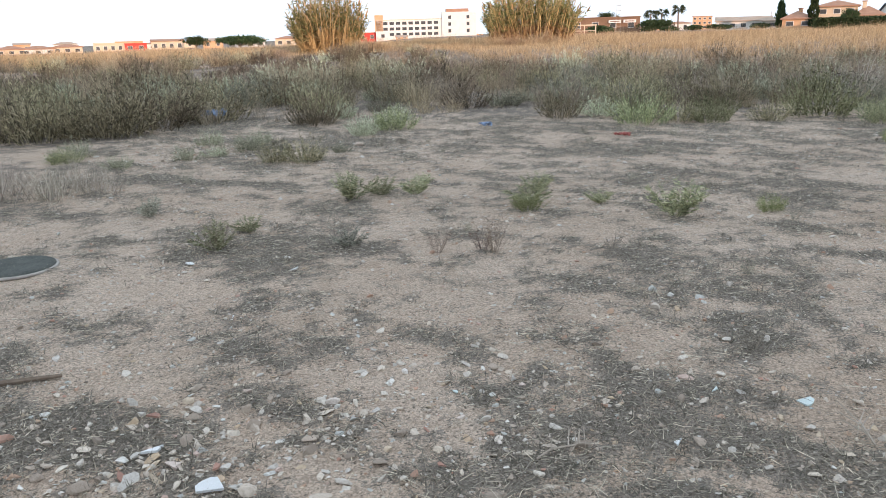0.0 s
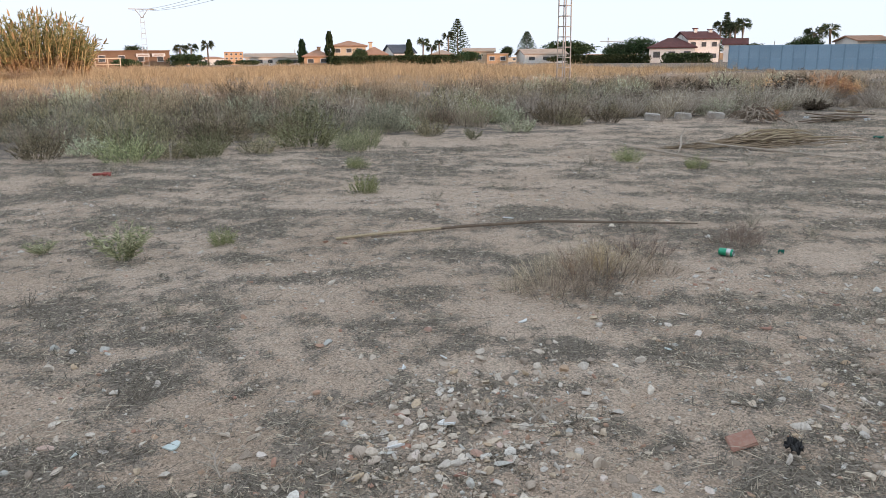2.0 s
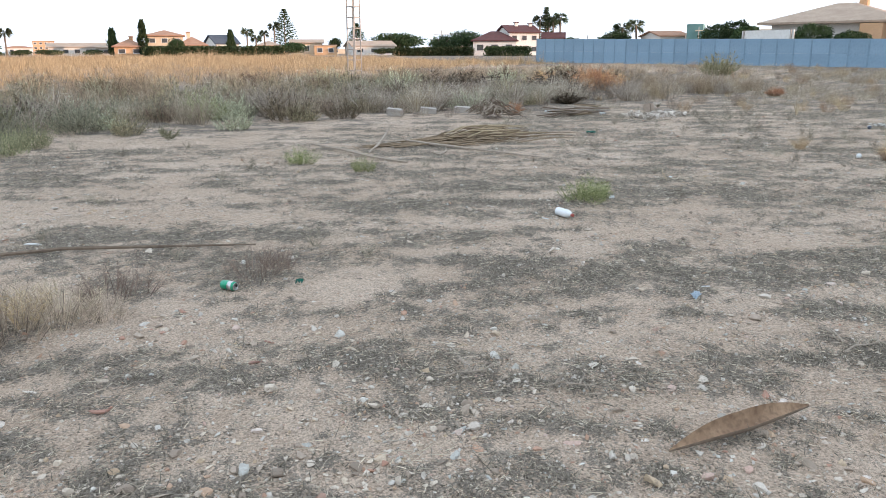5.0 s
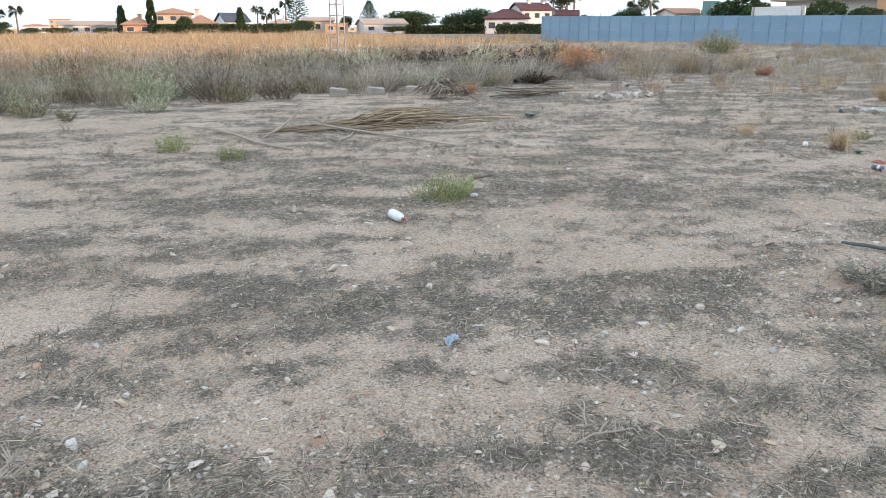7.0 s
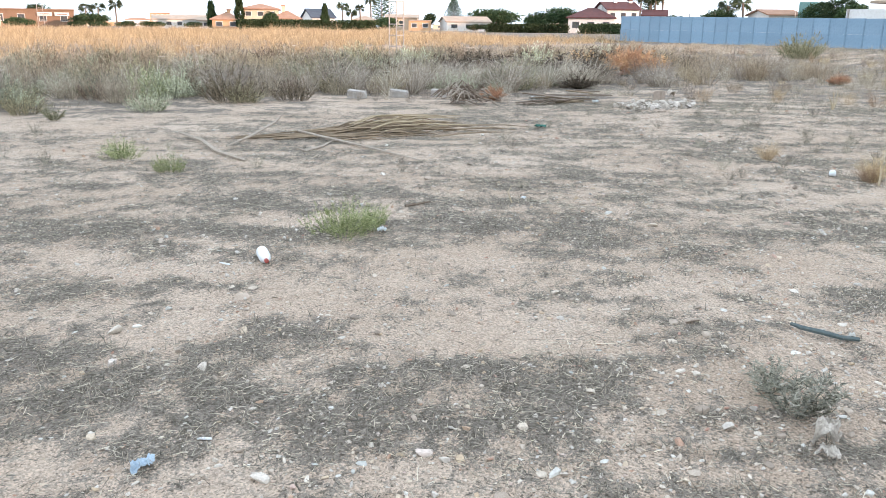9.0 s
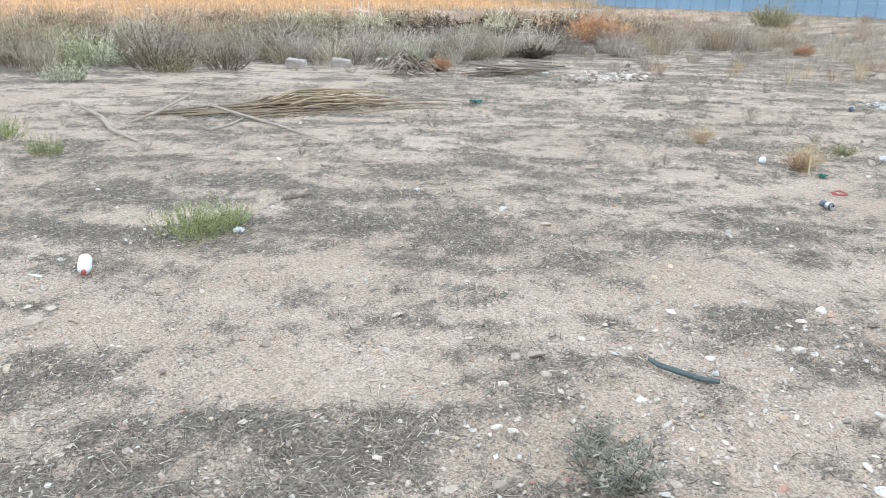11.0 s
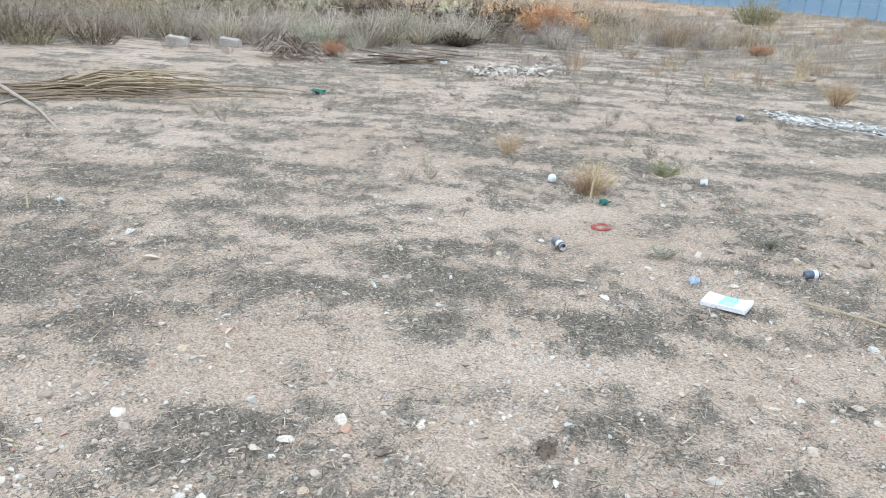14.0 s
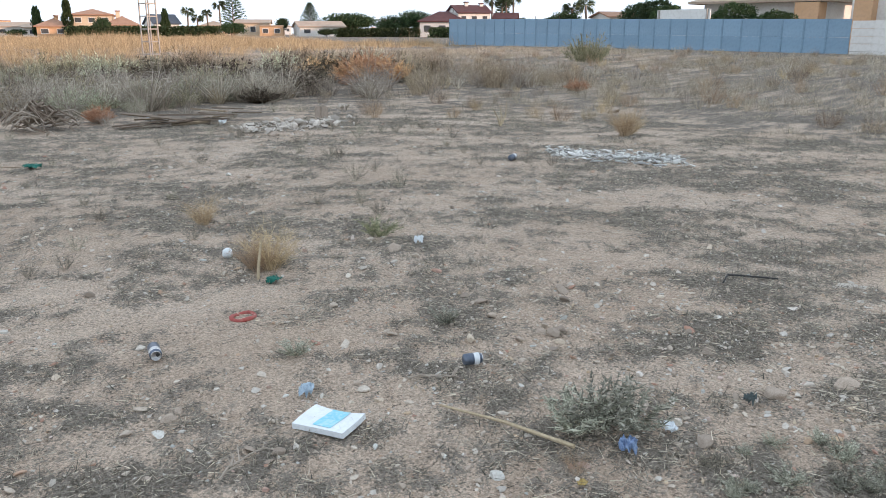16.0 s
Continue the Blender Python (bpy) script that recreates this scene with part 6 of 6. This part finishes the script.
crumple("yellow_scrap", 16.15, -0.46, 0.035, YELLOW, "torn yellow plastic scrap", "plastic scrap", 14, 0.3, 60)
crumple("yellow_scrap", 15.79, -0.73, 0.03, YELLOW, "torn yellow plastic scrap", "plastic scrap", 15, 0.3, 20)
bm = box(0, 0, 0, 0.115, 0.085, 0.014, None, 0.004)
for q in bm.verts:
    q.co += noise.noise_vector(q.co * 17) * 0.03
tagged(part("tile_piece", bm, BRICKY), "flat broken red roof tile piece on gravel", "tile shard").matrix_basis = pose(3.61, 1.3, ground_z(3.61, 1.3) + 0.022, 14, -8, -25)
crumple("paper_scrap", 16.93, 1.83, 0.06, PLASTER, "broken white plaster scraps", "scrap", 17, 0.15, 0)
crumple("sheet_scrap", 18.76, -0.64, 0.16, PLASTER, "pale flat plaster sheet scrap", "scrap", 18, 0.03, 0)
crumple("plastic_bag", -4.2, 15.6, 0.3, FOIL, "blue plastic sheet caught in scrub", "plastic bag", 19, 0.5, 0)
crumple("dark_scrap", 16.79, -0.89, 0.045, RUBBER, "small black rubber scrap", "scrap", 20, 0.6, 0)
crumple("pale_rag", 10.63, -0.29, 0.1, PLASTER, "crumpled pale dirty rag by a weed", "rag", 24, 0.5, 30)
crumple("pale_rag", 10.52, -0.36, 0.06, PLASTER, "torn strip of pale dirty rag", "rag", 27, 0.4, 50)
crumple("burnt_scrap", 13.57, -0.25, 0.065, BARK, "small charred dark scrap on litter", "scrap", 25, 0.3, 30)
crumple("green_scrap", 6.77, 3.22, 0.04, GREENPL, "small dark green plastic scrap", "plastic scrap", 26, 0.5, 10)
SHEATH = surf("dry_palm_sheath", (0.2, 0.125, 0.075), (0.38, 0.26, 0.165), (0.09, 0.055, 0.035), 7, 40, 0.4, 0.75)
sheath = empty("palm_sheath", pose(6.81, 0.01, ground_z(6.81, 0.01) + 0.012, 0, 0, -18.9), "curled brown dry palm leaf sheath", "palm sheath")
for nm, side, lift, mat in (("blade", 1.0, 0.035, SHEATH), ("edge", -0.45, 0.012, BARK)):
    bm = bmesh.new()
    bmesh.ops.create_grid(bm, x_segments=18, y_segments=6, size=1)
    for vv in bm.verts:
        u_, w_ = vv.co.x, (vv.co.y + 1) / 2
        belly = max(0.04, 1 - abs(u_) ** 2.2)
        vv.co = Vector((u_ * 0.40, 0.03 * u_ * u_ + side * 0.05 * w_ * belly, 0.02 * (1 - u_ * u_) + lift * 1.7 * w_ ** 3 * belly + 0.03 * max(0, u_)))
    bmesh.ops.solidify(bm, geom=bm.faces[:], thickness=0.008)
    part(nm, bm, mat, sheath, "dark folded edge" if nm == "edge" else "")
crumple("green_leaf", 12.05, 17.38, 0.5, GREENLEAF, "fallen dull olive-green palm leaf", "leaf", 31, 0.2, -35)
crumple("can_scrap", 12.7, 3.5 + 0.2, 0.03, PAPER, "small white paper scrap on sand", "scrap", 21, 0.6, 0)
crumple("leaf_scrap", 10.95, 3.42, 0.045, PAPER, "white plastic scrap under a green weed", "plastic scrap", 22, 0.6, 0)


PALEWOOD = surf("weathered_wood", (0.34, 0.29, 0.23), (0.46, 0.4, 0.33), (0.22, 0.18, 0.14), 10, 60, 0.4, 0.85)


def stick(name, pts, radii, material, label, category="stick", group=""):
    return tagged(part(name, tube([(x, y, ground_z(x, y) + z) for x, y, z in pts], radii, 6), material), label, category, group)


stick("rubber_hose", [(11.66, 0.45, 0.02), (11.63, 0.37, 0.03), (11.64, 0.28, 0.03), (11.68, 0.19, 0.025), (11.73, 0.12, 0.02)], [0.01, 0.014, 0.015, 0.014, 0.011], RUBBER, "short curved piece of grey rubber hose", "hose")
stick("long_reed", [(3.98, 5.87, 0.02), (4.4, 5.76, 0.03), (4.95, 5.6, 0.03)], [0.016, 0.015, 0.012], STALK, "long dry cane stem lying on the ground", "cane")
stick("long_reed", [(4.3, 5.82, 0.02), (5.2, 5.53, 0.035), (5.9, 5.2, 0.04), (6.5, 4.8, 0.03), (7.13, 4.36, 0.02)], [0.012, 0.017, 0.016, 0.013, 0.006], BARK, "long dark weathered cane lying beside another", "cane")
stick("palm_stick", [(15.86, 0.05, 0.02), (15.92, -0.25, 0.03), (15.95, -0.58, 0.03)], [0.005, 0.007, 0.009], STALK, "dry palm leaf stalk", "stick")
stick("weed_stalk", [(16.29, 2.13, 0.0), (16.31, 2.14, 0.12), (16.36, 2.16, 0.28)], [0.011, 0.01, 0.006], STALK, "upright pale dry stalk", "stalk")
stick("thin_cable", [(18.32, -0.04, 0.01), (18.42, -0.02, 0.03), (18.48, -0.06, 0.02), (18.6, -0.27, 0.01)], 0.006, WIRE, "thin black bent cable on the ground", "cable")
stick("dark_stick", [(-2.4, 3.0, 0.015), (-2.1, 3.1, 0.02), (-1.8, 3.2, 0.015)], [0.02, 0.018, 0.01], BARK, "dark weathered stick on the sand", "stick")
stick("dark_stick", [(11.6, 4.05, 0.01), (11.85, 4.03, 0.02)], [0.014, 0.01], BARK, "short dark weathered stick on litter", "stick")
stick("curved_stalk", [(12.49, 3.63, 0.0), (12.5, 3.7, 0.09), (12.62, 3.78, 0.13)], [0.007, 0.007, 0.003], STALK, "bent pale dry stalk", "stalk")
stick("branch", [(11.55, 9.75, 0.06), (11.6, 9.0, 0.05), (11.45, 8.1, 0.04), (11.5, 7.3, 0.02)], [0.018, 0.026, 0.024, 0.015], PALEWOOD, "pale grey dry branch lying on the track", "branch")
stick("branch", [(11.75, 8.5, 0.03), (12.3, 8.9, 0.08), (12.9, 9.4, 0.18), (13.05, 9.45, 0.3)], [0.012, 0.02, 0.02, 0.008], PALEWOOD, "pale branch leaning on the reed heap", "branch")
stick("branch", [(13.1, 9.1, 0.08), (13.15, 8.6, 0.05), (13.25, 7.4, 0.03), (13.19, 5.93, 0.01)], [0.02, 0.024, 0.018, 0.006], PALEWOOD, "long straight pale branch", "branch")
stick("branch", [(12.36, 7.68, 0.06), (12.45, 7.6, 0.02), (12.8, 7.8, 0.02), (13.3, 8.3, 0.02)], [0.012, 0.02, 0.016, 0.008], PALEWOOD, "short forked dry branch on the track", "branch")
stick("branch", [(20.0, 10.6, 0.02), (20.6, 10.4, 0.05), (21.0, 11.0, 0.05), (21.6, 11.3, 0.02)], [0.03, 0.03, 0.02, 0.01], REEDSTEM, "curved pale branch by the root heap", "branch")
for k in range(3):
    stick("weed_stalk", [(23.84, 6.55, 0.0), (23.79 + k * 0.1, 6.57, 0.16), (23.7 + k * 0.18, 6.6, 0.3 + 0.05 * k)], [0.02, 0.015, 0.006], STALK, "pale dry broken stalk", "stalk", "dry stalks")
heap = empty("reed_heap", pose(14.2, 8.62, ground_z(14.2, 8.62)), "low heap of fallen dry reeds, dark below and straw on top", "reed heap")
for k in range(95):
    top = k > 62
    a = radians(rng.normal(-21, 6 if top else 9))
    L = rng.uniform(0.6, 1.4) if top else rng.uniform(0.7, 1.7)
    cx, cy = rng.normal(0.45 if top else -0.15, 0.35 if top else 0.65), rng.normal(0, 0.15 if top else 0.32)
    cx, cy = cx * 0.94 + cy * 0.34, -cx * 0.34 + cy * 0.94
    z0 = 0.015 + (rng.uniform(0.1, 0.24) if top else rng.uniform(0, 0.12)) * math.exp(-((cx - 0.5) / 1.1) ** 2 - (cy / 0.6) ** 2)
    dx, dy, bow = math.cos(a) * L / 2, math.sin(a) * L / 2, rng.normal(0, 0.05)
    pts = [(cx - dx, cy - dy, z0 * 0.6 + 0.01), (cx - dx * 0.3, cy - dy * 0.3 + bow, z0 + 0.03), (cx + dx * 0.4, cy + dy * 0.4 + bow, z0 + 0.03), (cx + dx, cy + dy, max(0.01, z0 + rng.uniform(-0.06, 0.06)))]
    w = rng.uniform(0.007, 0.015)
    part("reed", tube(pts, [w, w, w * 0.9, w * 0.35], 5), STALK if top and k % 2 else REEDSTEM, heap)
roots = empty("root_heap", pose(18.15, 11.5, ground_z(18.15, 11.5)), "tangled heap of dead brown palm leaves and roots", "root heap")
for k in range(120):
    a = rng.uniform(0, 6.28)
    r = abs(rng.normal(0, 0.32))
    L = rng.uniform(0.15, 0.5)
    c, s_ = r * math.cos(a) * 1.1, r * math.sin(a)
    h = 0.36 * math.exp(-r * r * 3) * rng.uniform(0.3, 1.1)
    b_ = rng.uniform(0, 6.28)
    e_ = max(0.01, h + rng.normal(0, 0.08))
    part("root", tube([(c, s_, h), (c + math.cos(b_) * L * 0.5, s_ + math.sin(b_) * L * 0.5, (h + e_) / 2 + rng.uniform(0, 0.06)), (c + math.cos(b_ + 0.4) * L, s_ + math.sin(b_ + 0.4) * L, e_ * 0.5)], [0.014, 0.018, 0.005], 5), BARK if k % 3 else PALEWOOD, roots)
for bx0, by0, w in ((16.85, 13.65, 0.4), (17.85, 13.5, 0.42), (18.8, 13.2, 0.42)):
    bm = box(0, 0, 0.1, w, 0.22, 0.2, None, 0.02)
    bmesh.ops.subdivide_edges(bm, edges=bm.edges[:], cuts=2, use_grid_fill=True)
    for q in bm.verts:
        q.co += noise.noise_vector(q.co * 9 + Vector((bx0, by0, 0))) * 0.03
    ob = part("concrete_block", bm, CONC)
    ob.matrix_basis = pose(bx0, by0, ground_z(bx0, by0) - 0.03, 6, 5, float(rng.uniform(-45, -30)))
    tagged(ob, "weathered pale concrete block among dry weeds", "block", "concrete blocks")
for bx0, by0, w in ((19.6, 15.8, 0.26), (20.05, 15.75, 0.24), (22.7, 10.0, 0.26)):
    ob = part("concrete_block", box(0, 0, 0.11, w, 0.16, 0.26, None, 0.025), ROCK)
    ob.matrix_basis = pose(bx0, by0, ground_z(bx0, by0) - 0.02, 4, 8, float(rng.uniform(0, 90)))
    tagged(ob, "small upright broken pinkish block", "block", "concrete blocks")

x, y = rng.normal(21.4, 0.55, 420), rng.normal(9.0, 0.34, 420)
v, f = pebbles(x, y + (x - 21.3) * 0.25, 0.033 * np.exp(rng.normal(0, 0.5, 420)), 0.6, 0.4)
tagged(part("plaster_rubble", np_mesh("plaster_rubble", v, None, f), PLASTER), "low heap of pale plaster and brick rubble", "rubble", kind="stuff")
x, y = rng.uniform(-1, 1, 1300), rng.normal(0, 0.3, 1300)
v, f = pebbles(22.25 + x * 0.3 + y * 0.5, 3.3 - x * 0.8 + y * 0.5, 0.019 * np.exp(rng.normal(0, 0.45, 1300)), 0.5, 0.45)
tagged(part("gravel_patch", np_mesh("gravel_patch", v, None, f), PALECONC), "flat spread of broken pale concrete gravel", "rubble", kind="stuff")
SLABC = surf("pale_slab", (0.42, 0.42, 0.4), (0.6, 0.6, 0.57), (0.32, 0.32, 0.3), 5, 50, 0.6, 0.92, per_object=0.2)
SLAB = [shard_mesh(60 + i, 5 + i % 2) for i in range(4)]
for m_ in SLAB:
    m_.materials.append(CONC)
lay("slab_piece", SLAB, SLABC, [(22.0, 2.75, 0.14), (22.25, 2.85, 0.14), (21.85, 2.95, 0.14), (22.35, 2.65, 0.13), (22.1, 3.1, 0.14), (21.75, 3.2, 0.12), (22.5, 2.9, 0.12), (22.05, 2.55, 0.11), (22.2, 2.62, 0.12), (21.95, 2.66, 0.09)], "broken grey concrete slab piece", "slab", "broken slab", 9)

# round cover on the ground
cv = empty("round_cover", pose(-3.03, 5.23, ground_z(-3.03, 5.23) - 0.012) @ Matrix.Scale(0.75, 4), "dark round manhole cover lying on the sand", "cover")
part("cover_plate", lathe([(0.36, 0.0), (0.37, 0.02), (0.36, 0.045), (0.3, 0.05)], 28), IRON, cv)
part("rim", lathe([(0.372, 0.0), (0.39, 0.004), (0.39, 0.028), (0.372, 0.03)], 28), CONC, cv, "pale gritty rim")


# broken twigs lying on the ground
def lying_twig(x, y, size, yaw, material, label):
    g = np.random.default_rng(int(x * 100) + 7)
    th = empty("dry_twig", pose(x, y, ground_z(x, y), 0, 0, yaw), label, "twig", "fallen twigs")
    stem = [(0, 0, 0.012), (0.25, 0.03, 0.03), (0.55, 0.0, 0.025), (1.0, 0.06, 0.01)]
    part("stem", tube([(a * size, b * size, c) for a, b, c in stem], [0.005, 0.0045, 0.0035, 0.0015], 5), material, th)
    for k in range(7):
        t = g.uniform(0.1, 0.85)
        a, L = g.choice((-1, 1)) * g.uniform(0.4, 1.1), size * g.uniform(0.2, 0.5)
        px_, py_ = t * size, 0.03 * size
        part("side_branch", tube([(px_, py_, 0.02), (px_ + math.cos(a) * L * 0.6, py_ + math.sin(a) * L * 0.6, 0.03 + g.uniform(0, 0.03)), (px_ + math.cos(a * 1.2) * L, py_ + math.sin(a * 1.2) * L, 0.012 + g.uniform(0, 0.03))], [0.0035, 0.0025, 0.0012], 4), material, th)


for x, y, size, yaw in ((3.05, 1.98, 0.3, 10), (3.12, 2.02, 0.26, 70), (6.3, 1.3, 0.25, -30), (6.42, 1.22, 0.2, 60), (8.06, 0.05, 0.35, -20), (8.2, 0.1, 0.3, 40), (7.2, 1.6, 0.3, -35), (0.4, 2.3, 0.3, 25), (1.75, 2.35, 0.3, 80), (10.9, 0.25, 0.25, -60), (12.5, -0.35, 0.3, 15), (15.95, 0.35, 0.25, -45), (14.9, 0.2, 0.22, 20), (6.6, 0.9, 0.25, -50)):
    lying_twig(x, y, size, yaw, PALEWOOD, "bleached branching twig lying on the sand")
crumple("plastic_bag", 3.72, 1.13, 0.065, WIRE, "crumpled black plastic scrap on gravel", "plastic scrap", 33, 0.5, 40)
scatter_plants("dry_sprig", up_m, ORANGETWIG, [(15.84, -0.66, 0.35), (15.88, -0.62, 0.3)], "small bundle of yellow palm fibre", "fibre bundle", "fibre bundles")

# low heap of dark boards and rags at the foot of the scrub
dump = empty("board_heap", pose(20.49, 10.67, ground_z(20.49, 10.67)), "low heap of dark weathered boards and rags", "debris heap")
for k in range(11):
    L = 0.5 + 0.9 * rng.uniform()
    ob = part("board", box(0, 0, 0, L, 0.1 + 0.06 * rng.uniform(), 0.022, None, 0.004), BARK if k % 5 else REEDSTEM, dump)
    ob.matrix_basis = pose(float(rng.normal(0, 0.55)), float(rng.normal(0, 0.22)), 0.03 + 0.018 * k, float(rng.normal(0, 5)), float(rng.normal(0, 5)), float(rng.normal(-38, 22)))
crumple("plastic_bag", 19.74, 10.77, 0.13, PLASTER, "crumpled grey rag beside a heap of boards", "rag", 35, 0.45, 20)
crumple("plastic_bag", 20.69, 10.12, 0.11, PAPER, "torn white plastic beside a heap of boards", "plastic bag", 36, 0.45, 70)
for k in range(16):
    x, y = 16.35 + float(rng.normal(0, 0.28)), -1.28 + float(rng.normal(0, 0.16))
    scatter_plants("weed_plant", green_m, BLUEGREEN if k % 3 else DRYTUFT, [(x, y, float(rng.uniform(0.18, 0.34)))], "tiny grey-green seedling among stones", "weed", "seedlings")
